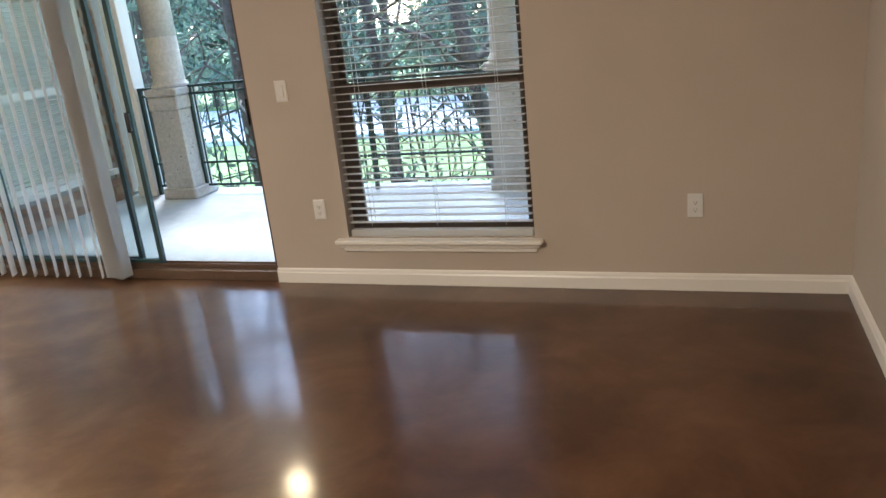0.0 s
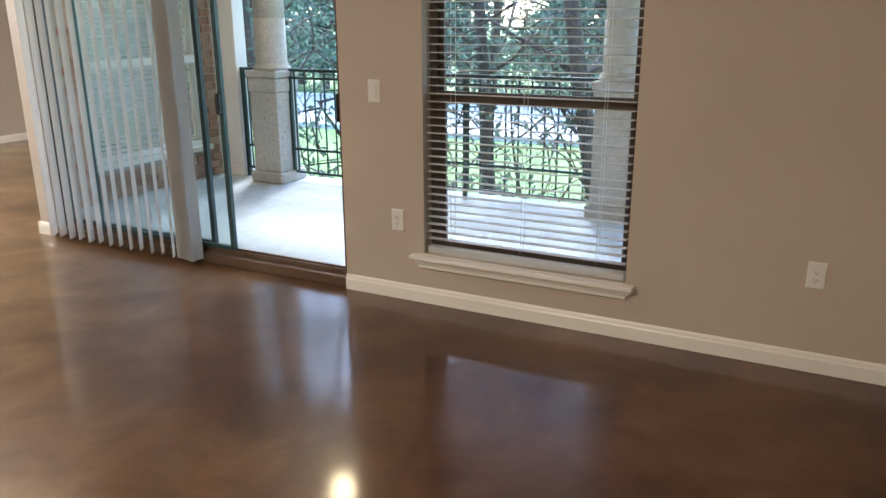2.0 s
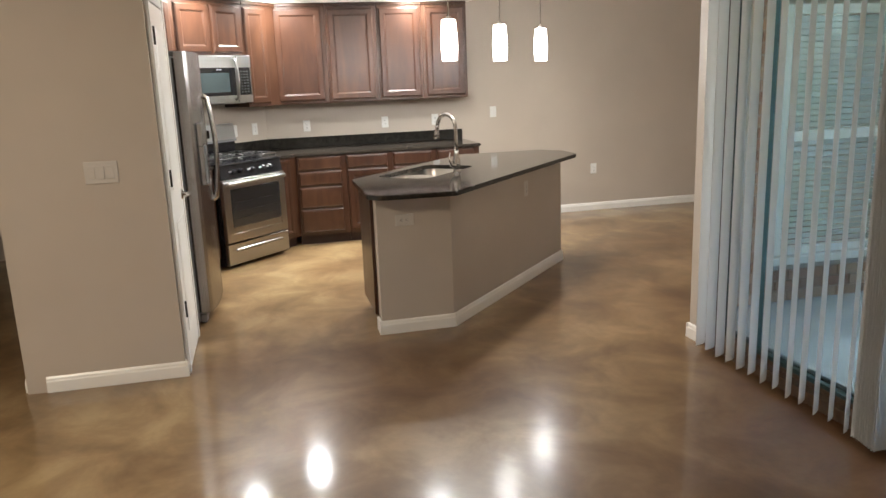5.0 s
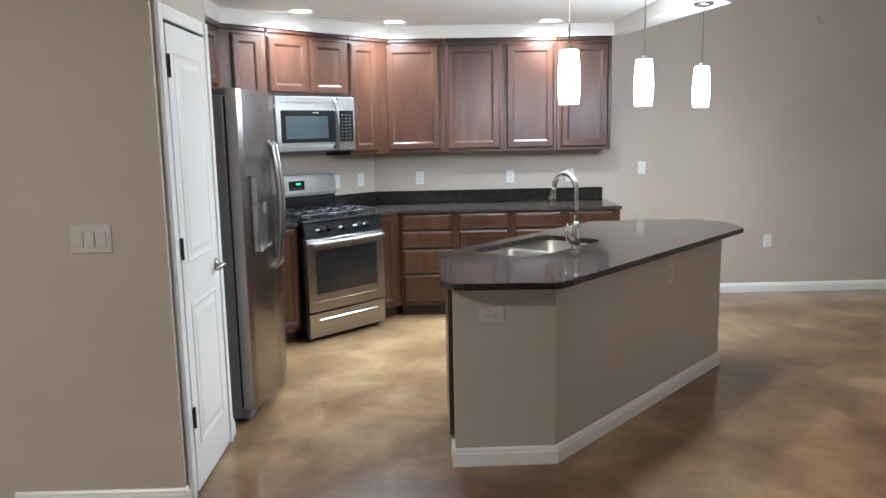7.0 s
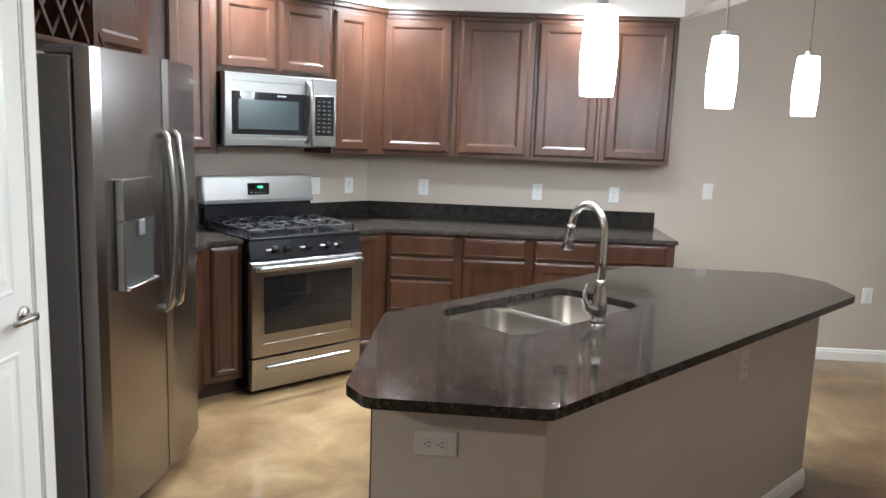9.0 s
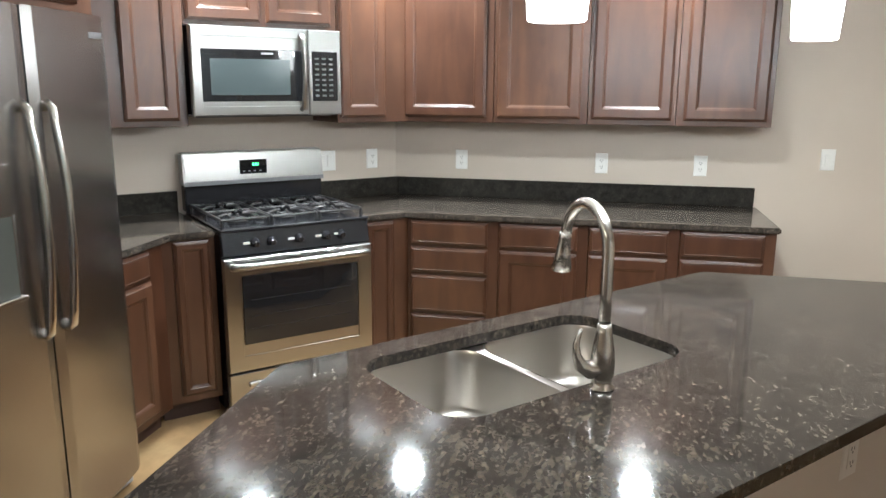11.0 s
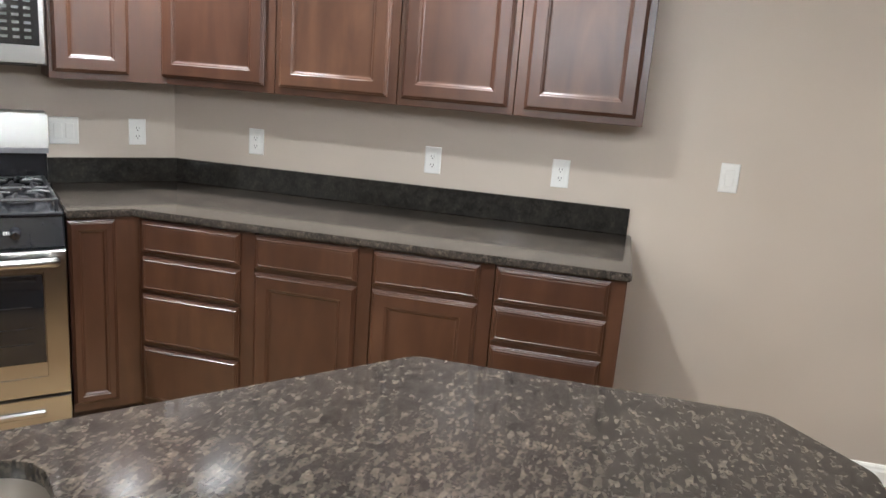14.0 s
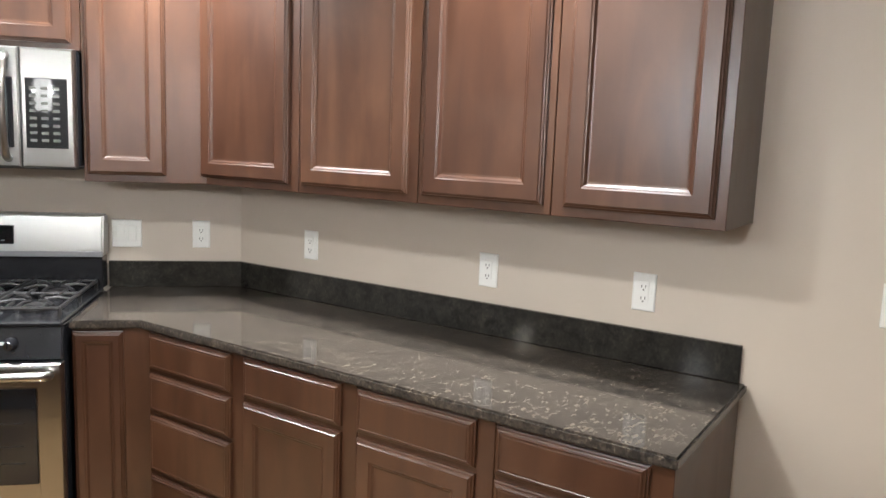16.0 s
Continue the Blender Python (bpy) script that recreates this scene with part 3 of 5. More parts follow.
def cabinets():
    L = "cherry-stained base cabinet under granite, "
    X = -8.262
    m = lambda y: pose(X, y, 0, 0, 0, 90)
    four = lambda a, b: [(a, b, 0.745, 0.872), (a, b, 0.592, 0.728), (a, b, 0.372, 0.576), (a, b, 0.130, 0.357)]
    dp = -0.03 + abs(WX - X)
    base_unit(m(1.605), 0.49, drawers=four(0.018, 0.433), label=L + "a stack of four drawers", depth=dp)
    base_unit(m(2.098), 0.458, drawers=[(0.000, 0.404, 0.745, 0.872)], doors=[(0.000, 0.404, 0.130, 0.728)], label=L + "one drawer over a door", depth=dp)
    base_unit(m(2.559), 0.445, drawers=[(0.003, 0.393, 0.745, 0.872)], doors=[(0.003, 0.393, 0.130, 0.728)], label=L + "one drawer over a door", depth=dp)
    base_unit(m(3.007), 0.446, drawers=[(0.004, 0.393, 0.747, 0.873), (0.004, 0.393, 0.603, 0.731), (0.004, 0.393, 0.374, 0.583), (0.004, 0.393, 0.130, 0.357)], label=L + "end unit with four drawers", depth=dp)
    # angled fillers either side of the range, front line x + y = -6.675
    S = -6.675
    # along runs from the bend at -0.66 to the bend at +0.66
    bx, by = diag(S, 0.392)
    e = empty("base_cabinet", pose(bx, by, 0, 0, 0, 135), L + "a narrow door beside the range", "base cabinet", "kitchen base cabinets")
    part("carcass", boxes((0, 0.262, 0.0, 0.55, 0.10, 0.882)), WOOD, e)
    part("toe_kick", boxes((0, 0.262, 0.07, 0.5, 0.0, 0.10)), TOE, e)
    cab_door("door", 0.0, 0.165, 0.135, 0.872, e)
    bx, by = diag(S, -0.652)
    e = empty("base_cabinet", pose(bx, by, 0, 0, 0, 135), L + "a narrow door towards the fridge", "base cabinet", "kitchen base cabinets")
    part("carcass", boxes((0, 0.262, 0.0, 0.55, 0.10, 0.882)), WOOD, e)
    part("toe_kick", boxes((0, 0.262, 0.07, 0.5, 0.0, 0.10)), TOE, e)
    cab_door("door", 0.075, 0.235, 0.135, 0.872, e)
    # south run beside the fridge; local x runs towards -x
    base_unit(pose(-6.875, 0.718, 0, 0, 0, 180), 0.472, drawers=[(0.02, 0.36, 0.752, 0.872)], doors=[(0.02, 0.36, 0.135, 0.738)], label=L + "drawer over door by the fridge", depth=0.60)
    U = "cherry-stained wall cabinet with "
    X = -8.582
    m = lambda y: pose(X, y, 0, 0, 0, 90)
    z0, z1 = 1.402, 2.278
    for y, w, a, b, t in ((1.522, 0.483, -0.018, 0.440, "one tall door next to the corner"), (2.008, 0.504, 0.018, 0.468, "one tall door"), (2.515, 0.452, 0.018, 0.430, "one tall door, narrower"), (2.970, 0.470, 0.037, 0.443, "one tall door, at the open end")):
        wall_unit(m(y), w, [(a, b, z0, z1)], label=U + t, depth=0.318)
    S = -7.057
    place = lambda al: pose(*diag(S, al), 0, 0, 0, 135)
    wall_unit(place(0.378), 0.437, [(0.012, 0.288, z0, z1)], label=U + "a narrow tall door beside the microwave", depth=0.33)
    wall_unit(place(-0.400), 0.775, [(0.010, 0.372, 1.868, z1), (0.400, 0.745, 1.868, z1)], z0=1.845, label=U + "two short doors above the microwave", depth=0.33)
    wall_unit(place(-0.805), 0.403, [(0.115, 0.365, z0, z1)], label=U + "a narrow tall door by the fridge", depth=0.33)
    # south run over the fridge
    wall_unit(pose(-6.845, 0.40, 0, 0, 0, 180), 0.60, [(0.02, 0.50, 1.90, z1)], z0=1.86, label=U + "one short door over the worktop", depth=0.31)
    rack = empty("wine_rack_cabinet", pose(-5.86, 0.44, 0, 0, 0, 180), "cherry-stained wine rack cabinet with crossed lattice above the fridge", "wine rack", "kitchen wall cabinets")
    part("carcass", boxes((0, 0.98, 0.33, 0.345, 1.86, 2.30), (0, 0.98, 0, 0.33, 1.86, 1.88), (0, 0.98, 0, 0.33, 2.28, 2.30), (0, 0.04, 0, 0.33, 1.88, 2.28), (0.94, 0.98, 0, 0.33, 1.88, 2.28), (0.0, 0.98, -0.012, 0.33, 2.302, 2.333)), WOOD, rack)
    bm = bmesh.new()
    for i in range(7):
        for s in (-1, 1):
            mm = Matrix.Translation((0.08 + i * 0.14, 0.015 + (0.012 if s > 0 else 0), 2.08)) @ pose(0, 0, 0, 0, s * 35, 0)
            r = bmesh.ops.create_cube(bm, size=1, matrix=mm @ Matrix.Diagonal((0.018, 0.011, 0.47, 1)))
    part("lattice", bm, WOOD, rack)


def worktops():
    bm = bmesh.new()
    # west run with the stub to the range
    fx = -8.235
    s = -6.640
    r1 = diag(s, 0.388)
    r2 = diag(DIAG, 0.388)
    prism(bm, [(WX, DIAG - WX), (WX, 3.465), (fx, 3.465), (fx, s - fx), r1, r2], 0.884, 0.914, bevel=0.006)
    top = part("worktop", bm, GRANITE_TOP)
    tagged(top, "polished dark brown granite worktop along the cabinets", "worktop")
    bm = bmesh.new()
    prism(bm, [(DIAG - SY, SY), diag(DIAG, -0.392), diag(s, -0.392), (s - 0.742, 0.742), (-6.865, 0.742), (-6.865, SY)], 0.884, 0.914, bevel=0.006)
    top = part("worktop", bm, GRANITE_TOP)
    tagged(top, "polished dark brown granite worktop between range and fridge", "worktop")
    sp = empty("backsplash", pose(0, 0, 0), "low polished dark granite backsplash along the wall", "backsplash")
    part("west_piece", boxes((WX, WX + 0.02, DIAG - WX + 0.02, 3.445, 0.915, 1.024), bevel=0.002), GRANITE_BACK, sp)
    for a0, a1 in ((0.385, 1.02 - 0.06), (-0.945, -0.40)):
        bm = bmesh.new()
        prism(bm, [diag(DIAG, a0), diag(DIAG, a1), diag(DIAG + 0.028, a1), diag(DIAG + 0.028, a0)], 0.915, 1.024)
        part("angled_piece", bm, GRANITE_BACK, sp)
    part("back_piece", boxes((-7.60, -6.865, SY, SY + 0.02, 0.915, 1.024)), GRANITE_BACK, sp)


# ---------------- range, microwave, fridge ----------------
def range_cooker():
    e = empty("range_cooker", pose(*diag(-6.58, 0.0), 0, 0, 0, 135), "stainless steel gas range with black cooktop and oven door window", "gas range")
    w = 0.378
    part("body", boxes((-w, w, 0.012, 0.63, 0.02, 0.905), bevel=0.003), BLACK, e)
    bm = bmesh.new()
    rings_panel(bm, -w, w, 0.232, 0.785, [(0, 0.012), (0, -0.022), (0.004, -0.028), (0.075, -0.028), (0.077, -0.024)])
    part("oven_door", bm, STEEL, e)
    door = bpy.data.objects[e.children[-1].name]
    part("door_window", boxes((-0.298, 0.298, -0.031, -0.026, 0.365, 0.700), bevel=0.002), BLACKGLASS, door)
    part("oven_racks", boxes(*[(-0.26, 0.26, -0.0325, -0.0312, z, z + 0.003) for z in (0.44, 0.50, 0.58)]), IRON, door)
    bm = bmesh.new()
    pts = [(-0.34, -0.03, 0.745), (-0.34, -0.068, 0.752)] + [(-0.33 + 0.66 * i / 12, -0.075 - 0.008 * math.sin(math.pi * i / 12), 0.755) for i in range(13)] + [(0.34, -0.068, 0.752), (0.34, -0.03, 0.745)]
    tube(bm, pts, 0.0165, 12)
    part("handle", bm, STEEL, door, "bowed steel bar handle", smooth=True)
    bm = bmesh.new()
    rings_panel(bm, -w, w, 0.035, 0.222, [(0, 0.012), (0, -0.018), (0.004, -0.024)])
    dr = part("drawer", bm, STEEL, e)
    bm = boxes((-0.29, 0.29, -0.040, -0.024, 0.150, 0.175), bevel=0.006)
    part("drawer_grip", bm, STEEL, dr)
    # slanted black control panel
    bm = bmesh.new()
    box(bm, -w, w, -0.012, 0.06, 0.792, 0.912, bevel=0.006)
    for v in bm.verts:
        if v.co.z > 0.87 and v.co.y < 0.02:
            v.co.y += 0.022
    cp = part("control_panel", bm, BLACK, e)
    for kx in (-0.22, -0.14, 0.0, 0.14, 0.22):
        bm = bmesh.new()
        mm = pose(kx, -0.004, 0.852, 100, 0, 0)
        lathe(bm, [(0.0, 0.034), (0.013, 0.034), (0.016, 0.028), (0.019, 0.006), (0.021, 0.0), (0.0, 0.0)], 18, mm)
        box(bm, kx - 0.0025, kx + 0.0025, -0.042, -0.03, 0.84, 0.862)
        part("knob", bm, BLACK, cp, smooth=False)
    for kx in (-0.22, 0.0, 0.14, 0.24):
        part("knob_mark", boxes(*[(kx - 0.056 + q * 0.008, kx - 0.051 + q * 0.008, -0.0135, -0.004, 0.846, 0.856) for q in range(4)]), PLASTIC, cp, "pale unreadable printing")
    bm = bmesh.new()
    box(bm, -w, w, -0.005, 0.60, 0.905, 0.922, bevel=0.005)
    part("cooktop", bm, BLACK, e)
    for i, cx in enumerate((-0.245, 0.0, 0.245)):
        bm = bmesh.new()
        x0, x1, y0, y1, zz = cx - 0.113, cx + 0.113, 0.045, 0.555, 0.958
        r = 0.0075
        tube(bm, [(x0, y0, zz), (x1, y0, zz), (x1, y1, zz), (x0, y1, zz), (x0, y0, zz)], r, 6)
        tube(bm, [(x0, 0.30, zz), (x1, 0.30, zz)], r, 6)
        for by in (0.17, 0.43):
            for a in range(6):
                t = a * math.pi / 3 + 0.3
                tube(bm, [(cx + 0.030 * math.cos(t), by + 0.030 * math.sin(t), zz + 0.006), (cx + 0.070 * math.cos(t), by + 0.070 * math.sin(t), zz + 0.009), (cx + 0.110 * math.cos(t), by + 0.110 * math.sin(t), zz)], r * 0.85, 6)
        for px in (x0, x1):
            for py in (y0, 0.30, y1):
                tube(bm, [(px, py, 0.921), (px, py, zz)], r, 6)
        for gx in (cx - 0.056, cx + 0.056):
            tube(bm, [(gx, y0, zz), (gx, y0 + 0.085, zz + 0.004)], r * 0.8, 6)
            tube(bm, [(gx, y1, zz), (gx, y1 - 0.085, zz + 0.004)], r * 0.8, 6)
            tube(bm, [(gx, 0.245, zz + 0.004), (gx, 0.355, zz + 0.004)], r * 0.8, 6)
        part("grate", bm, IRON, e, "black cast iron burner grate")
        for by in (0.17, 0.43):
            bm = bmesh.new()
            lathe(bm, [(0.050, 0.921), (0.050, 0.932), (0.040, 0.936), (0.040, 0.945), (0.030, 0.949), (0.0, 0.950)], 20, Matrix.Translation((cx, by, 0)))
            part("burner", bm, IRON, e)
    # back guard: black lower band, steel console with display
    part("back_guard_base", boxes((-w, w, 0.575, 0.66, 0.92, 1.055), bevel=0.004), BLACK, e)
    bm = bmesh.new()
    box(bm, -w - 0.008, w + 0.008, 0.560, 0.66, 1.055, 1.225, bevel=0.008, seg=2)
    for v in bm.verts:
        if v.co.z > 1.2 and v.co.y < 0.6:
            v.co.y += 0.020
    bg = part("back_guard", bm, STEEL, e)
    dsp = boxes((-0.092, 0.056, 0.557, 0.60, 1.105, 1.180), bevel=0.003)
    dd = part("display", dsp, BLACKGLASS, bg)
    part("console_band", boxes((-w - 0.006, w + 0.006, 0.555, 0.566, 1.056, 1.078), bevel=0.002), GREY, bg, "grey lower band of the console")
    cu = bpy.data.curves.new("clock_digits", "FONT")
    cu.body, cu.size, cu.extrude, cu.align_x = "6:51", 0.022, 0.0005, "CENTER"
    tx = new("clock_digits", cu)
    tx.matrix_basis = pose(-0.008, 0.5560, 1.148, 90, 0, 0)
    tx.parent = dd
    cu.materials.append(GREEN)
    part("display_buttons", boxes(*[(-0.078 + i * 0.03, -0.066 + i * 0.03, 0.5555, 0.5575, 1.118, 1.123) for i in range(4)]), GREY, dd)


def microwave():
    e = empty("microwave", pose(*diag(-6.97, -0.012), 0, 0, 0, 135), "stainless steel over-range microwave with black window and curved handle", "microwave")
    w, z0, z1 = 0.380, 1.422, 1.842
    part("housing", boxes((-w, w, 0.03, 0.39, z0 + 0.005, z1), bevel=0.004), BLACK, e)
    part("vent_grille", boxes((-w + 0.03, w - 0.03, 0.06, 0.30, z0 - 0.008, z0 + 0.006)), GREY, e)
    dx = 0.200
    bm = bmesh.new()
    rings_panel(bm, -w, dx, z0, z1, [(0, 0.03), (0, -0.004), (0.006, -0.012), (0.045, -0.012), (0.048, -0.009)])
    d = part("door", bm, STEEL, e)
    part("door_window", boxes((-w + 0.045, dx - 0.02, -0.0155, -0.010, z0 + 0.070, z1 - 0.105), bevel=0.002), BLACKGLASS, d)
    part("window_mesh", boxes((-w + 0.085, dx - 0.10, -0.0170, -0.0150, z0 + 0.100, z1 - 0.150)), shader("microwave screen", 0.12, colour=(0.045, 0.058, 0.060))[0], d)
    part("badge", boxes((-0.045, 0.015, -0.0175, -0.0150, z1 - 0.128, z1 - 0.118)), GREY, d, "pale unreadable maker's badge")
    bm = bmesh.new()
    pts = [(0.160, -0.012, z0 + 0.030), (0.160, -0.040, z0 + 0.040)] + [(0.160, -0.046 - 0.022 * math.sin(math.pi * i / 10), z0 + 0.055 + 0.31 * i / 10) for i in range(11)] + [(0.160, -0.040, z1 - 0.040), (0.160, -0.012, z1 - 0.030)]
    tube(bm, pts, 0.0135, 12)
    part("handle", bm, STEEL, d, "curved steel handle", smooth=True)
    bm = bmesh.new()
    rings_panel(bm, dx + 0.003, w, z0, z1, [(0, 0.03), (0, -0.004), (0.006, -0.012)])
    p = part("control_panel", bm, STEEL, e)
    part("keypad", boxes((dx + 0.020, w - 0.022, -0.0150, -0.010, z0 + 0.070, z1 - 0.105), bevel=0.002), BLACKGLASS, p)
    part("keys", boxes(*[(dx + 0.034 + i * 0.038, dx + 0.056 + i * 0.038, -0.0162, -0.0148, z0 + 0.092 + j * 0.026, z0 + 0.102 + j * 0.026) for i in range(3) for j in range(8)]), DIM, p)


def fridge():
    e = empty("refrigerator", pose(-5.960, 0.79, 0, 0, 0, 180), "stainless steel side-by-side refrigerator with ice and water dispenser", "refrigerator")
    W, H = 0.910, 1.803
    part("cabinet", boxes((0, W, 0.0, 0.66, 0.02, H - 0.03), bevel=0.006), FRIDGE_SIDE, e)
    for hx in (0.01, W - 0.11):
        part("hinge_cover", boxes((hx, hx + 0.10, -0.05, 0.10, H - 0.03, H + 0.004), bevel=0.008), GREY, e)
    part("gasket", boxes((0.008, W - 0.008, -0.012, 0.0, 0.085, H - 0.04)), BLACK, e, "black door seal")
    part("kick_grille", boxes((0.01, W - 0.01, -0.045, 0.0, 0.012, 0.072), bevel=0.006), GREY, e)
    split = 0.452

    def door(x0, x1, label):
        bm = bmesh.new()
        n = 12
        face = []
        for i in range(n + 1):
            x = x0 + (x1 - x0) * i / n
            t = (x - W / 2) / (W / 2)
            y = -0.080 - 0.052 * (1 - t * t)
            k = min(x - x0, x1 - x) / (x1 - x0)
            if k < 0.01:
                y += 0.010
            face.append((x, y))
        poly = face + [(x1, -0.013), (x0, -0.013)]
        prism(bm, poly, 0.078, H, bevel=0.004)
        return part("door", bm, STEELV, e, label)

    a = door(0.0, split - 0.004, "freezer door with dispenser")
    b = door(split + 0.004, W, "fridge door")
    for x, d in ((split - 0.052, a), (split + 0.052, b)):
        bm = bmesh.new()
        pts = [(x, -0.127, 1.50), (x, -0.147, 1.515)] + [(x, -0.162 - 0.028 * math.sin(math.pi * i / 14), 1.50 - 0.69 * i / 14) for i in range(15)] + [(x, -0.147, 0.795), (x, -0.127, 0.81)]
        tube(bm, pts, 0.0145, 12)
        part("handle", bm, NICKEL, d, "long bowed handle", smooth=True)
    disp = part("dispenser", boxes((0.085, 0.345, -0.131, -0.10, 1.195, 1.345), (0.085, 0.095, -0.131, -0.10, 0.935, 1.195), (0.335, 0.345, -0.131, -0.10, 0.935, 1.195), bevel=0.003), STEELV, a, "dispenser surround")
    part("recess", boxes((0.095, 0.335, -0.128, -0.11, 0.945, 1.190)), DIM, disp)
    part("tray", boxes((0.090, 0.340, -0.149, -0.12, 0.935, 0.950), bevel=0.003), NICKEL, disp)
    part("spout", boxes((0.19, 0.24, -0.141, -0.124, 1.13, 1.19), bevel=0.004), GREY, disp)
    part("badge", boxes((0.78, 0.845, -0.1075, -0.085, 1.725, 1.745)), GREY, b, "small pale badge")


# ---------------- island ----------------
UV_U, UV_V = Vector((-0.737, 0.676)), Vector((-0.676, -0.737))


def uv(u, v):
    p = UV_U * u + UV_V * v
    return (p.x, p.y)


def rounded(pts, r, n=6):
    out = []
    k = len(pts)
    for i in range(k):
        p, a, b = Vector(pts[i]), Vector(pts[i - 1]), Vector(pts[(i + 1) % k])
        da, db = (a - p).normalized(), (b - p).normalized()
        ang = da.angle(db)
        d = min(r / math.tan(ang / 2), (a - p).length * 0.48, (b - p).length * 0.48)
        rr = d * math.tan(ang / 2)
        s, t = p + da * d, p + db * d
        c = p + (da + db).normalized() * (rr / math.sin(ang / 2))
        a0, a1 = math.atan2(s.y - c.y, s.x - c.x), math.atan2(t.y - c.y, t.x - c.x)
        dd = (a1 - a0 + math.pi) % (2 * math.pi) - math.pi
        out += [(c.x + rr * math.cos(a0 + dd * j / n), c.y + rr * math.sin(a0 + dd * j / n)) for j in range(n + 1)]
    return out


def ring_fill(bm, outer, hole, z0, z1):
    """A slab with a hole in it."""
    for z, flip in ((z0, True), (z1, False)):
        vo = [bm.verts.new((*p, z)) for p in outer]
        vh = [bm.verts.new((*p, z)) for p in hole]
        es = [bm.edges.new((vo[i], vo[(i + 1) % len(vo)])) for i in range(len(vo))] + [bm.edges.new((vh[i], vh[(i + 1) % len(vh)])) for i in range(len(vh))]
        bmesh.ops.triangle_fill(bm, use_beauty=True, edges=es)
        if z == z0:
            lo = (vo, vh)
        else:
            for a, b in ((lo[0], vo), (lo[1], vh)):
                for i in range(len(a)):
                    j = (i + 1) % len(a)
                    bm.faces.new((a[i], a[j], b[j], b[i]))


def island():
    e = empty("kitchen_island", pose(0, 0, 0), "angled kitchen island with tan half wall and brown cabinets", "kitchen island")
    A, B, C = (-5.343, 1.940), (-5.348, 2.413), (-6.765, 3.730)
    D = (-7.165, 3.730)
    th = 0.115
    Bi, Ci = (B[0] - th, B[1] - 0.045), (C[0] - 0.045, C[1] - th)
    bm = bmesh.new()
    prism(bm, [A, B, C, D, (D[0], D[1] - th), Ci, Bi, (A[0] - th, A[1])], 0, 0.883)
    part("half_wall", bm, WALL, e, "smooth tan painted half wall")
    # cabinets on the kitchen side
    p1, p2 = (-5.99, 1.93), (-7.165, 2.995)
    bm = bmesh.new()
    prism(bm, [(A[0] - th - 0.002, 1.934), (Bi[0] - 0.002, Bi[1]), (Ci[0], Ci[1] - 0.002), (D[0] + 0.004, D[1] - th - 0.002), (D[0] + 0.004, p2[1]), p1], 0.10, 0.683)
    part("cabinet_body", bm, WOOD, e, "cherry-stained cabinet body")
    bm = bmesh.new()
    ring = [(A[0] - th - 0.002, 1.934), (Bi[0] - 0.002, Bi[1]), (Ci[0], Ci[1] - 0.002), (D[0] + 0.004, D[1] - th - 0.002), (D[0] + 0.004, p2[1]), p1]
    ins = [(-5.50, 1.955), (-5.50, 2.34), (-6.83, 3.58), (-7.14, 3.58), (-7.15, 3.000), (-5.988, 1.944)]
    for k in range(6):
        q = [ring[k], ring[(k + 1) % 6], ins[(k + 1) % 6], ins[k]]
        prism(bm, q, 0.684, 0.882)
    part("cabinet_rim", bm, WOOD, e, "upper cabinet rails")
    bm = bmesh.new()
    prism(bm, [(A[0] - th - 0.002, 1.99), (-6.8, 3.55), (-7.10, 3.55), (-7.10, 3.05), (-5.97, 2.02)], 0, 0.10)
    part("toe_kick", bm, TOE, e)
    # fronts on the back face: a child frame turned along the cabinet line
    ax = Vector((p1[0] - p2[0], p1[1] - p2[1])).normalized()
    rot = Matrix.Translation((p2[0], p2[1], 0)) @ Matrix.Rotation(math.atan2(ax.y, ax.x), 4, "Z")
    # along local x from far end to near end, facing local -y is the kitchen side
    for k in range(4):
        x0 = 0.03 + k * 0.385
        for nm, z0, z1 in (("drawer_front", 0.752, 0.872), ("door", 0.135, 0.738)):
            bm = bmesh.new()
            rings_panel(bm, x0, x0 + 0.365, z0, z1, EDGE + [(0.054, -0.020), (0.060, -0.0105)] if nm == "door" else EDGE)
            bm.transform(rot)
            part(nm, bm, WOOD, e)
    # the end panel on the fridge side
    bm = boxes((-5.975, A[0] - th - 0.006, 1.918, 1.934, 0.10, 0.882), bevel=0.002)
    part("end_panel", bm, WOOD, e)
    # trim under the top and at the foot
    for i, (p, q) in enumerate((((A[0], A[1] - 0.016), B), (B, C), (C, D))):
        d = (Vector(q) - Vector(p)).normalized()
        n = Vector((d.y, -d.x))
        ext0 = Vector(p) - d * (0.0 if i == 0 else -0.0)
        ext1 = Vector(q) + d * (0.011 if i < 2 else 0)
        bm = bmesh.new()
        prof = [(0.0, 0.0), (0.015, 0.0), (0.015, 0.060), (0.011, 0.069), (0.010, 0.078), (0.005, 0.086), (0.0, 0.088)]
        rows = [[bm.verts.new((pt.x + n.x * a, pt.y + n.y * a, b + 0.001)) for a, b in prof] for pt in (ext0, ext1)]
        for j in range(7):
            bm.faces.new((rows[0][j], rows[0][(j + 1) % 7], rows[1][(j + 1) % 7], rows[1][j]))
        bm.faces.new(rows[0])
        bm.faces.new(rows[1][::-1])
        part("foot_board", bm, TRIM, e, "white moulded baseboard")
    part("foot_board", boxes((A[0] - th, A[0], A[1] - 0.016, A[1], 0.001, 0.088), bevel=0.003), TRIM, e, "white moulded baseboard")
    bm = bmesh.new()
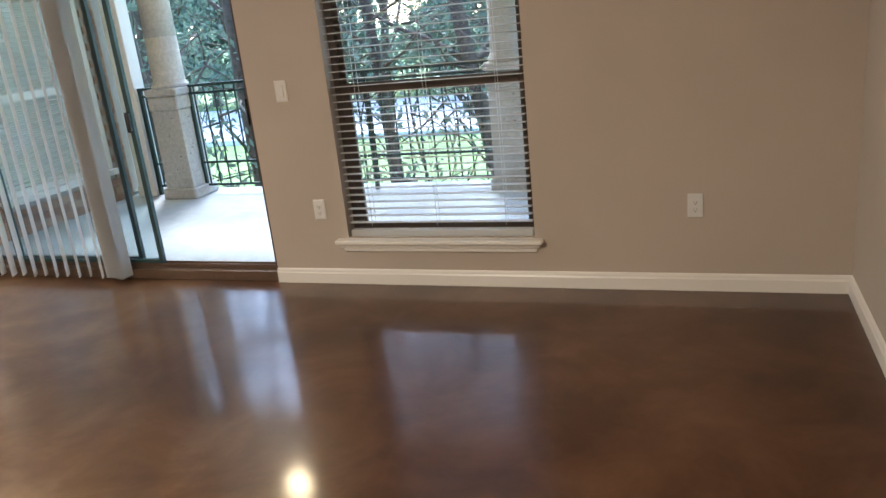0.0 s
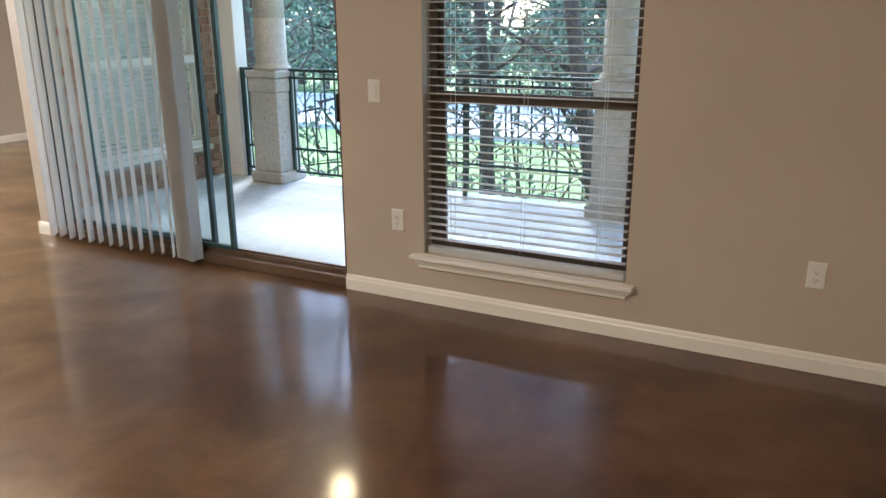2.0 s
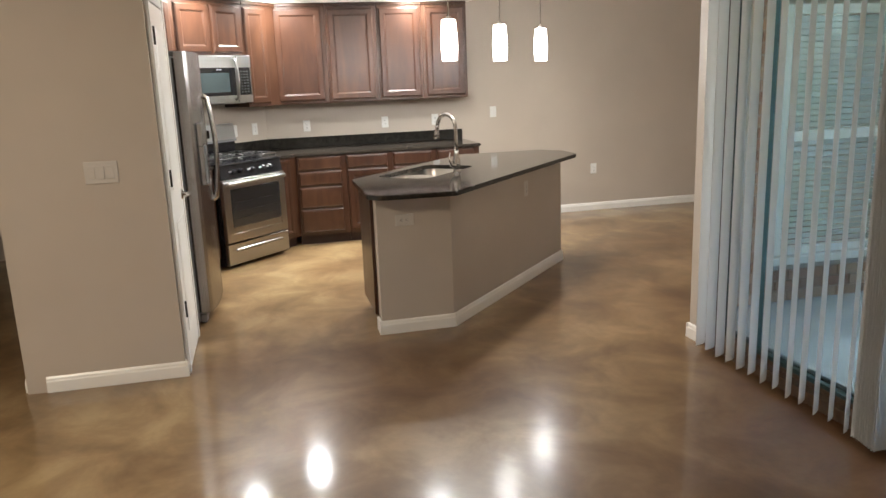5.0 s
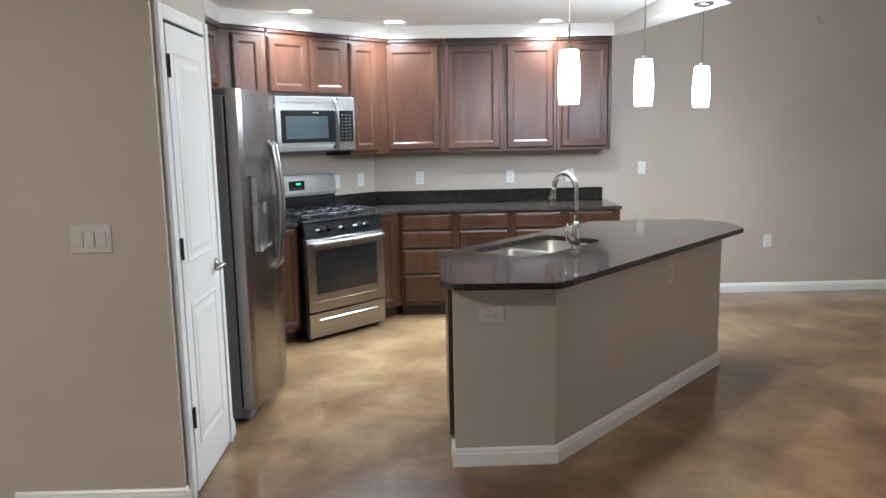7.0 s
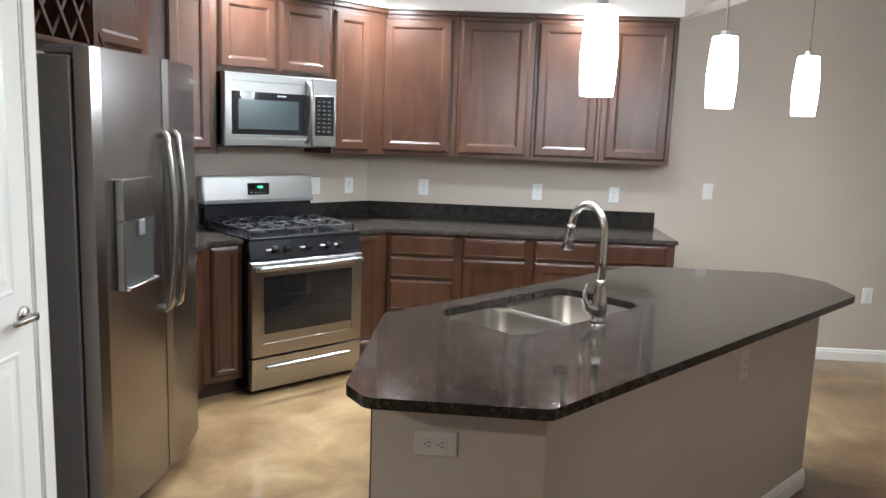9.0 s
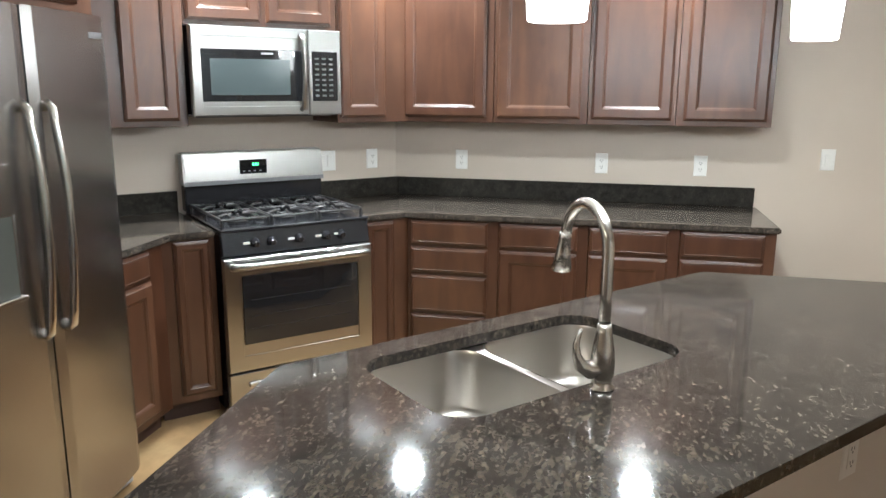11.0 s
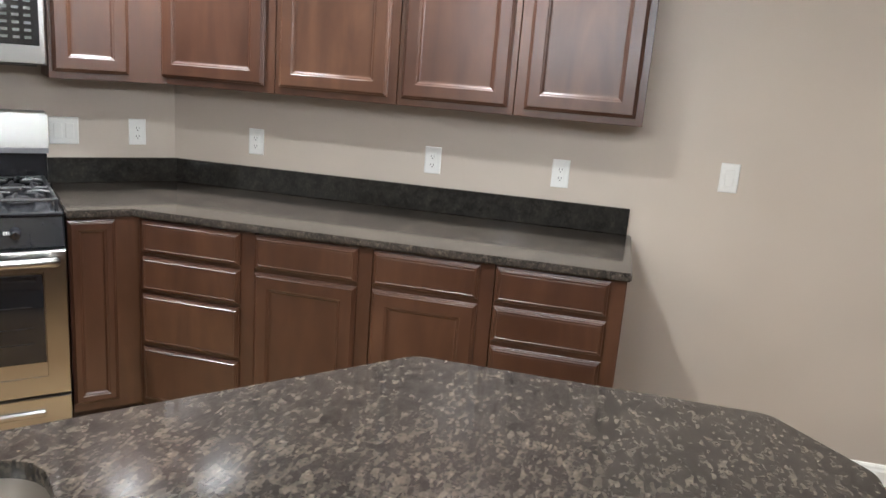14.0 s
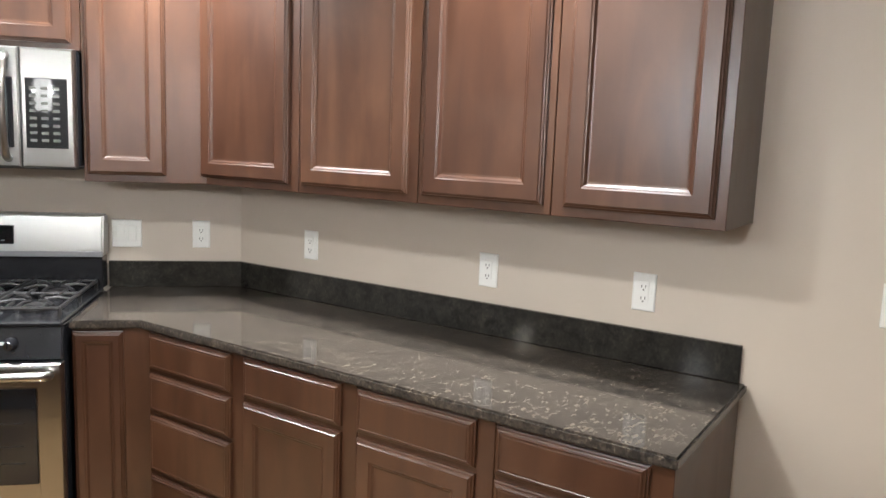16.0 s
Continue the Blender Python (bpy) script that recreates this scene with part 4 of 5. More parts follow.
    prism(bm, [(A[0] + 0.010, A[1] - 0.008), (B[0] + 0.010, B[1] + 0.004), (C[0] + 0.004, C[1] + 0.010), (D[0], D[1] + 0.010), (D[0], D[1] - 0.05), (Ci[0], Ci[1]), (Bi[0], Bi[1]), (A[0] - th, A[1] - 0.008)], 0.855, 0.8835)
    part("top_trim", bm, WALL, e, "tan painted trim under the worktop")
    # granite top with sink hole
    outer = rounded([(-5.165, 1.945), (-5.150, 2.405), (-6.735, 3.862), (-7.05, 3.862), (-7.235, 3.72), (-7.245, 2.99), (-6.01, 1.880), (-5.255, 1.880)], 0.05, 4)
    hole = rounded([uv(5.855, 2.175), uv(6.615, 2.175), uv(6.615, 2.592), uv(5.855, 2.592)], 0.085, 6)
    bm = bmesh.new()
    ring_fill(bm, outer, hole, 0.884, 0.914)
    es = [ed for ed in bm.edges if len(ed.link_faces) == 2 and abs(ed.verts[0].co.z - ed.verts[1].co.z) < 1e-6 and abs(ed.link_faces[0].normal.z - ed.link_faces[1].normal.z) > 0.5]
    bmesh.ops.recalc_face_normals(bm, faces=bm.faces)
    bmesh.ops.bevel(bm, geom=es, offset=0.006, segments=2, affect="EDGES", clamp_overlap=True)
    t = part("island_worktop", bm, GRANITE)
    tagged(t, "polished dark brown speckled granite island top with a sink cut-out", "worktop")
    sink = empty("kitchen_sink", pose(0, 0, 0), "undermounted stainless steel double-bowl sink in the island", "sink")

    def bowl(u0, u1, v0, v1, depth, name):
        bm = bmesh.new()
        levels = [(0.0, 0.883, 0.075), (0.004, 0.870, 0.075), (0.012, 0.883 - depth + 0.04, 0.07), (0.03, 0.883 - depth + 0.012, 0.06), (0.06, 0.883 - depth, 0.04)]
        prev = None
        for ins, z, r in levels:
            loop = [bm.verts.new((*p, z)) for p in rounded([uv(u0 + ins, v0 + ins), uv(u1 - ins, v0 + ins), uv(u1 - ins, v1 - ins), uv(u0 + ins, v1 - ins)], r, 6)]
            if prev:
                for i in range(len(loop)):
                    j = (i + 1) % len(loop)
                    bm.faces.new((prev[i], prev[j], loop[j], loop[i]))
            prev = loop
        bm.faces.new(prev)
        b = part("bowl", bm, SINKM, sink, name, smooth=True)
        bm = bmesh.new()
        cx, cy = uv((u0 + u1) / 2, (v0 + v1) / 2)
        lathe(bm, [(0.0, 0.004), (0.030, 0.003), (0.040, 0.006), (0.046, 0.001)], 20, Matrix.Translation((cx, cy, 0.883 - depth + 0.001)))
        part("drain", bm, NICKEL, b)

    bowl(5.845, 6.205, 2.165, 2.602, 0.19, "deep rounded steel bowl")
    bowl(6.232, 6.625, 2.165, 2.602, 0.19, "deep rounded steel bowl")
    bm = bmesh.new()
    ring = []
    for cu, cv, a0 in ((6.130, 2.240, -90), (6.130, 2.527, 0), (6.307, 2.527, 90), (6.307, 2.240, 180)):
        for i in range(7):
            t = radians(a0 + 15 * i)
            ring.append(uv(cu + 0.075 * math.cos(t), cv + 0.075 * math.sin(t)))
    prism(bm, ring, 0.866, 0.8815, bevel=0.003)
    part("divider", bm, SINKM, sink)
    # faucet
    fx, fy = -6.045, 2.641
    f = empty("faucet", Matrix.Translation((fx, fy, 0.914)) @ Matrix.Rotation(radians(216), 4, "Z"), "brushed nickel gooseneck pull-down faucet standing behind the sink", "faucet")
    bm = bmesh.new()
    lathe(bm, [(0.0, 0.0), (0.029, 0.0), (0.029, 0.004), (0.0235, 0.008), (0.0235, 0.028), (0.0265, 0.036), (0.0275, 0.068), (0.0235, 0.100), (0.018, 0.130), (0.0155, 0.152), (0.0, 0.152)], 24)
    part("body", bm, NICKEL, f, smooth=True)
    bm = bmesh.new()
    pts = [(0, 0, 0.13), (0, 0, 0.22), (0.0, 0, 0.31)]
    R = 0.085
    for i in range(1, 15):
        t = math.pi * i / 14 * 0.96
        pts.append((R - R * math.cos(t), 0, 0.31 + 0.098 * math.sin(t)))
    tube(bm, pts, 0.0135, 14)
    part("neck", bm, NICKEL, f, smooth=True)
    bm = bmesh.new()
    x, z = pts[-1][0], pts[-1][2]
    tube(bm, [(x, 0, z + 0.006), (x + 0.002, 0, z - 0.008), (x + 0.003, 0, z - 0.012), (x + 0.008, 0, z - 0.045), (x + 0.014, 0, z - 0.088), (x + 0.014, 0, z - 0.092)], [0.0142, 0.0152, 0.0145, 0.018, 0.0245, 0.020], 16)
    part("spray_head", bm, NICKEL, f, smooth=True)
    bm = bmesh.new()
    tube(bm, [(0.0, 0.008, 0.048), (0.002, 0.034, 0.048), (0.004, 0.056, 0.060), (0.006, 0.066, 0.085), (0.008, 0.067, 0.110), (0.010, 0.060, 0.130), (0.012, 0.052, 0.142)], [0.022, 0.021, 0.016, 0.010, 0.0075, 0.006, 0.004], 10)
    part("lever", bm, NICKEL, f, smooth=True)


# ---------------- lamps ----------------
def lamps():
    cans = [(-7.66, 0.95), (-8.28, 1.60), (-8.36, 2.88), (-7.02, 2.62)]
    first = None
    for x, y in cans:
        if first is None:
            e = empty("recessed_light", pose(x, y, TRAY), "lit round recessed downlight with a white rim", "recessed light", "kitchen downlights")
            bm = bmesh.new()
            lathe(bm, [(0.095, 0.0), (0.095, -0.006), (0.088, -0.009), (0.076, -0.006), (0.074, -0.001)], 32)
            part("rim", bm, TRIM, e, smooth=True)
            bm = bmesh.new()
            lathe(bm, [(0.0755, -0.003), (0.0, -0.004)], 32)
            part("lens", bm, CANGLOW, e)
            first = e
        else:
            copy_thing(first, pose(x, y, TRAY))
        l = new("downlight_lamp", bpy.data.lights.new("downlight_lamp", "AREA"))
        l.data.shape, l.data.size, l.data.energy, l.data.color = "DISK", 0.13, CAN_W, WARM
        l.data.spread = radians(150)
        l.matrix_basis = pose(x, y, TRAY - 0.012)
    P = [(-5.715, 2.534), (-6.310, 3.070), (-6.895, 3.610)]
    e = empty("pendant_light", pose(*P[0], SOFFIT), "lit white frosted glass pendant on a thin stem above the island", "pendant light", "island pendants")
    bm = bmesh.new()
    lathe(bm, [(0.0, 0.0), (0.062, 0.0), (0.064, -0.006), (0.058, -0.018), (0.040, -0.026), (0.008, -0.030), (0.0, -0.030)], 28)
    part("canopy", bm, NICKEL, e, smooth=True)
    bm = bmesh.new()
    tube(bm, [(0, 0, -0.028), (0, 0, -0.30)], 0.0035, 8)
    tube(bm, [(0, 0, -0.17), (0, 0, -0.395)], 0.0045, 8)
    part("stem", bm, NICKEL, e)
    bm = bmesh.new()
    lathe(bm, [(0.0, -0.374), (0.016, -0.374), (0.020, -0.388), (0.020, -0.398), (0.0, -0.398)], 20)
    part("cap", bm, NICKEL, e)
    bm = bmesh.new()
    lathe(bm, [(0.0, -0.394), (0.040, -0.394), (0.045, -0.398), (0.051, -0.47), (0.055, -0.535), (0.053, -0.59), (0.049, -0.649), (0.046, -0.652), (0.0, -0.646)], 32)
    sh = part("shade", bm, SHADEGLOW, e, "white frosted glass cylinder shade", smooth=True)
    sh.visible_shadow = False
    for p in P[1:]:
        copy_thing(e, pose(*p, SOFFIT))
    for p in P:
        l = new("pendant_lamp", bpy.data.lights.new("pendant_lamp", "POINT"))
        l.data.energy, l.data.color, l.data.shadow_soft_size = PENDANT_W, WARM, 0.06
        l.location = (*p, SOFFIT - 0.52)
    # ceiling light of the living room, behind the walk
    e = empty("ceiling_light", pose(-1.9, -0.9, CEIL), "round frosted glass ceiling light in the living room", "ceiling light")
    bm = bmesh.new()
    lathe(bm, [(0.0, 0.0), (0.17, 0.0), (0.17, -0.02), (0.0, -0.02)], 32)
    part("base", bm, TRIM, e)
    bm = bmesh.new()
    lathe(bm, [(0.16, -0.02), (0.15, -0.06), (0.10, -0.10), (0.0, -0.115)], 32)
    part("bowl", bm, glow("dim frosted bowl", (1.0, 0.75, 0.48), 3.0), e, smooth=True)
    l = new("ceiling_lamp", bpy.data.lights.new("ceiling_lamp", "AREA"))
    l.data.shape, l.data.size, l.data.energy, l.data.color = "DISK", 0.3, DOME_W, WARMER
    l.matrix_basis = pose(-1.9, -0.9, CEIL - 0.125)


# ---------------- pantry door, plates ----------------
def pantry_door():
    d = empty("door_pantry", pose(-5.135, 0.790, 0.0, 0, 0, 180), "closed white two-panel pantry door with dark hinges", "door", kind="structure")
    w, H = 0.540, 2.020
    bm = bmesh.new()
    box(bm, 0.0, w, -0.004, 0.031, 0.012, H, bevel=0.001)
    part("leaf", bm, TRIM, d)
    lf = d.children[-1]
    for z0, z1 in ((0.205, 0.840), (1.025, 1.910)):
        bm = bmesh.new()
        rings_panel(bm, 0.075, w - 0.085, z0, z1, [(0, -0.0035), (0.0, -0.006), (0.006, -0.009), (0.018, -0.0045), (0.022, -0.0045), (0.034, -0.0045), (0.055, -0.0095), (0.060, -0.010)])
        part("panel", bm, TRIM, lf)
    for z in (0.355, 1.098, 1.850):
        part("hinge", boxes((-0.012, 0.016, -0.008, -0.0035, z - 0.045, z + 0.045), (-0.008, 0.002, -0.016, -0.006, z - 0.047, z + 0.047), bevel=0.001), HINGE, d, "dark metal hinge")
    bm = bmesh.new()
    lathe(bm, [(0.0, 0.0), (0.032, 0.0), (0.031, 0.006), (0.022, 0.010), (0.011, 0.014), (0.011, 0.034), (0.014, 0.038), (0.013, 0.046), (0.0, 0.048)], 24, pose(w - 0.05, -0.004, 0.945, 90, 0, 0))
    tube(bm, [(w - 0.05, -0.046, 0.945), (w - 0.075, -0.050, 0.946), (w - 0.115, -0.046, 0.944), (w - 0.145, -0.038, 0.940)], [0.011, 0.011, 0.0095, 0.008], 12)
    part("door_handle", bm, NICKEL, lf, "satin nickel lever", smooth=True)
    for x0, x1 in ((-0.088, -0.010), (w + 0.012, w + 0.090)):
        bm = boxes((x0, x1, -0.002, 0.013, 0.0, H + 0.075), (x0 + 0.006, x1 - 0.03, -0.009, 0.0, 0.0, H + 0.07), bevel=0.003)
        part("casing", bm, TRIM, d, "white moulded casing")
    part("head_casing", boxes((-0.010, w + 0.012, -0.002, 0.013, H + 0.015, H + 0.075), bevel=0.003), TRIM, d, "white moulded casing")
    for x0, x1 in ((-0.010, -0.002), (w + 0.002, w + 0.012)):
        part("jamb", boxes((x0, x1, 0.014, 0.12, 0.0, H + 0.012)), TRIM, d)


def fixtures():
    e = empty("air_vent", pose(-7.985, 1.175, TRAY, 0, 0, 8), "white louvred air vent in the kitchen ceiling", "air vent")
    part("frame", boxes((-0.06, -0.048, -0.14, 0.14, -0.008, -0.0005), (0.048, 0.06, -0.14, 0.14, -0.008, -0.0005), (-0.048, 0.048, -0.14, -0.128, -0.008, -0.0005), (-0.048, 0.048, 0.128, 0.14, -0.008, -0.0005)), TRIM, e)
    part("backing", boxes((-0.05, 0.05, -0.13, 0.13, -0.002, -0.0006)), SLOT, e)
    for i in range(14):
        part("slat", boxes((-0.048, 0.048, -0.122 + i * 0.018, -0.112 + i * 0.018, -0.007, -0.003)), TRIM, e)
    e = empty("wall_sensor", pose(WX, 5.40, 2.485, 0, 0, 90), "small pale sensor high on the dining wall", "sensor")
    bm = bmesh.new()
    rings_panel(bm, -0.03, 0.03, -0.035, 0.03, [(0, 0), (0, -0.012), (0.006, -0.018)])
    part("housing", bm, WALL, e)


def plates():
    O = "white power outlet plate on the tan wall"
    for y in (1.773, 2.599, 3.147):
        plate(pose(WX, y, 1.138, 0, 0, 90), "outlet", O + " above the backsplash")
    plate(pose(WX, 3.808, 1.190, 0, 0, 90), "switch", "white rocker switch plate on the tan wall beside the cabinets")
    plate(pose(WX, 5.006, 0.487, 0, 0, 90), "outlet", O + " in the dining space")
    for al, k in ((0.755, "outlet"), (0.455, "double"), (-0.862, "outlet")):
        plate(pose(*diag(DIAG, al), 1.140, 0, 0, 135), k, "white double rocker switch plate beside the range" if k == "double" else O + " above the angled splashback")
    plate(pose(-1.845, NY, 1.108), "switch", "white rocker switch plate between sliding door and window")
    plate(pose(-1.720, NY, 0.440), "outlet", O + " low beside the window")
    plate(pose(0.290, NY, 0.432), "outlet", O + " low by windows")
    plate(pose(EX, 2.6, 0.44, 0, 0, -90), "outlet", O + " of one side")
    plate(pose(-5.02, 0.475, 1.165, 0, 0, 90), "triple", "tan triple rocker switch plate on the pantry wall", mat=TANPLATE)
    e = plate(pose(-5.343, 2.115, 0.728) @ Matrix.Rotation(radians(90), 4, "Z") @ Matrix.Rotation(radians(90), 4, "Y"), "sideways", "tan power outlet plate set sideways on the island end", mat=TANPLATE)
    p = Vector(uv(6.765, 1.832))
    plate(pose(p.x, p.y, 0.730, 0, 0, 137.5), "outlet", "tan power outlet plate on the long side of the island", mat=TANPLATE)


# ---------------- sliding door, window, blinds ----------------
def sliding_door():
    d = empty("door_patio", pose(0, 0, 0), "partly open sliding glass patio door in a dark bronze frame", "sliding door", kind="structure")
    y0, y1 = NY + 0.035, NY + 0.13
    part("track", boxes((SLX0, SLX1, NY + 0.002, y1 + 0.02, 0.002, 0.062), (SLX0, SLX1, y0 + 0.02, y0 + 0.03, 0.062, 0.088), (SLX0, SLX1, y0 + 0.065, y0 + 0.075, 0.062, 0.088), bevel=0.002), SILLM, d, "brown metal sill track")
    part("frame", boxes((SLX0, SLX0 + 0.04, y0, y1, 0.062, 2.055), (SLX1 - 0.035, SLX1, y0, y1, 0.062, 2.055), (SLX0 + 0.04, SLX1 - 0.035, y0, y1, 2.01, 2.055), bevel=0.002), BRONZE, d)

    def sash(x0, x1, y, mat, glass, label):
        s = part("sash", boxes((x0, x0 + 0.05, y, y + 0.03, 0.092, 2.008), (x1 - 0.032, x1, y, y + 0.03, 0.092, 2.008), (x0 + 0.05, x1 - 0.032, y, y + 0.03, 0.092, 0.115), (x0 + 0.05, x1 - 0.032, y, y + 0.03, 1.96, 2.008), bevel=0.002), mat, d, label)
        g = part("glass", boxes((x0 + 0.045, x1 - 0.045, y + 0.012, y + 0.018, 0.110, 1.965)), glass, s)
        g.visible_shadow = False
        return s

    sash(SLX0 + 0.04, -3.115, y0 + 0.055, TEALGREY, CLEAR, "fixed glass panel with slim dark green stiles")
    s = sash(-4.15, -2.918, y0 + 0.010, TEAL, TEALGLASS, "sliding glass panel with slim dark green stiles")
    part("latch", boxes((-2.950, -2.920, y0 - 0.018, y0 + 0.010, 0.93, 1.05), bevel=0.004), BLACK, s)
    part("strike", boxes((SLX1 - 0.048, SLX1 - 0.034, y0 - 0.005, y0 + 0.03, 0.93, 1.08), bevel=0.003), BLACK, d)
    # hanging vanes
    b = empty("vertical_blinds", pose(0, 0, 0), "white vinyl vertical blinds drawn part way across the patio door", "vertical blinds")
    part("head_rail", boxes((SLX0 - 0.02, SLX1, NY - 0.085, NY - 0.03, 2.07, 2.12), bevel=0.004), VANE, b)

    def vane(x, ang, w=0.089):
        bm = bmesh.new()
        n = 5
        vs = []
        for k in range(n + 1):
            a = -w / 2 + w * k / n
            c = 0.006 * (1 - (2 * k / n - 1) ** 2)
            row = []
            for z in (0.028 + 0.012 * abs(math.sin(x * 17)), 2.072):
                for o in (0.0, 0.0012):
                    row.append(bm.verts.new((a, c + o, z)))
            vs.append(row)
        for k in range(n):
            p, q = vs[k], vs[k + 1]
            bm.faces.new((p[0], q[0], q[2], p[2]))
            bm.faces.new((p[1], p[3], q[3], q[1]))
            bm.faces.new((p[0], p[1], q[1], q[0]))
            bm.faces.new((p[2], q[2], q[3], p[3]))
        for r in (vs[0], vs[-1]):
            bm.faces.new((r[0], r[2], r[3], r[1]))
        bm.transform(Matrix.Translation((x, NY - 0.058, 0)) @ Matrix.Rotation(radians(ang), 4, "Z"))
        return part("vane", bm, VANE, b)

    rnd = random.Random(4)
    n = 13
    for i in range(n):
        vane(-4.46 + i * 0.094, VANE_ANG + i * 1.1 + rnd.uniform(-3, 3))
    for i in range(10):
        vane(-3.250 + i * 0.0135, 86 + rnd.uniform(-1.5, 1.5))


VANE_ANG = -65


def window():
    w = empty("window_1", pose(0, 0, 0), "single-hung window with a bronze frame behind open white blinds", "window", kind="structure")
    y0, y1 = NY + 0.085, NY + 0.135
    x0, x1, z0, z1 = WNX0, WNX1, WNZ0, WNZ1
    part("window_frame", boxes((x0, x0 + 0.04, y0, y1, z0, z1), (x1 - 0.022, x1, y0, y1, z0, z1), (x0 + 0.04, x1 - 0.022, y0, y1, z0, z0 + 0.035), (x0 + 0.04, x1 - 0.022, y0, y1, z1 - 0.04, z1), bevel=0.002), BRONZE, w)
    part("lower_sash", boxes((x0 + 0.04, x0 + 0.085, y0 + 0.0, y0 + 0.025, z0 + 0.035, 1.115), (x1 - 0.045, x1 - 0.022, y0 + 0.0, y0 + 0.025, z0 + 0.035, 1.115), (x0 + 0.085, x1 - 0.045, y0 - 0.004, y0 + 0.025, 1.060, 1.115), (x0 + 0.085, x1 - 0.045, y0, y0 + 0.025, z0 + 0.035, z0 + 0.06), bevel=0.002), BRONZE, w, "lower sash with meeting rail")
    part("upper_sash", boxes((x0 + 0.04, x0 + 0.065, y0 + 0.026, y1 - 0.002, 1.10, z1 - 0.04), (x1 - 0.045, x1 - 0.022, y0 + 0.026, y1 - 0.002, 1.10, z1 - 0.04)), BRONZE, w)
    for a, b, y in ((z0 + 0.06, 1.085, y0 + 0.010), (1.11, z1 - 0.035, y0 + 0.034)):
        g = part("pane", boxes((x0 + 0.06, x1 - 0.04, y, y + 0.005, a, b)), CLEAR, w)
        g.visible_shadow = False
    # sill board with apron
    bm = boxes((x0 - 0.065, x1 + 0.045, NY - 0.055, NY - 0.001, z0 - 0.028, z0 - 0.004), (x0 - 0.045, x1 + 0.025, NY - 0.030, NY - 0.001, z0 - 0.052, z0 - 0.030), (x0 - 0.03, x1 + 0.010, NY - 0.018, NY - 0.001, z0 - 0.078, z0 - 0.054), bevel=0.004)
    box(bm, x0 + 0.001, x1 - 0.001, NY - 0.002, y0, z0 - 0.025, z0 - 0.003)
    part("window_sill", bm, TRIM, w, "white moulded window sill and apron")
    b = empty("window_blind", pose(0, 0, 0), "white slatted blind hanging open in front of the window", "window blind")
    part("head_rail", boxes((x0 + 0.006, x1 - 0.006, NY + 0.012, NY + 0.06, z1 - 0.05, z1 - 0.005), bevel=0.003), SLAT, b)
    part("bottom_rail", boxes((x0 + 0.012, x1 - 0.012, NY + 0.016, NY + 0.066, 0.276, 0.312), bevel=0.003), SLAT, b)
    bm = bmesh.new()
    hw = 0.0245
    vs = [[bm.verts.new((x, -hw + 2 * hw * k / 4, 0.0028 * (1 - (k / 2 - 1) ** 2) + o)) for k in range(5)] for o in (0, 0.0022) for x in (x0 + 0.012, x1 - 0.012)]
    for k in range(4):
        bm.faces.new((vs[0][k], vs[0][k + 1], vs[1][k + 1], vs[1][k]))
        bm.faces.new((vs[2][k], vs[3][k], vs[3][k + 1], vs[2][k + 1]))
        bm.faces.new((vs[0][k], vs[2][k], vs[2][k + 1], vs[0][k + 1]))
        bm.faces.new((vs[1][k], vs[1][k + 1], vs[3][k + 1], vs[3][k]))
    for k in (0, 4):
        bm.faces.new((vs[0][k], vs[1][k], vs[3][k], vs[2][k]))
    s = part("slat", bm, SLAT, b)
    me = s.data
    zs = [0.352 + i * 0.0395 for i in range(42)]
    s.matrix_basis = pose(0, NY + 0.041, zs[0], SLAT_TILT, 0, 0)
    for z in zs[1:]:
        if z < z1 - 0.06:
            c = new("slat", me)
            c.parent = b
            c.matrix_basis = pose(0, NY + 0.041, z, SLAT_TILT, 0, 0)
    for x in (x0 + 0.15, (x0 + x1) / 2, x1 - 0.15):
        part("ladder_cord", boxes((x - 0.001, x + 0.001, NY + 0.015, NY + 0.017, 0.34, z1 - 0.05), (x - 0.001, x + 0.001, NY + 0.065, NY + 0.067, 0.34, z1 - 0.05)), SLAT, b)


SLAT_TILT = -3


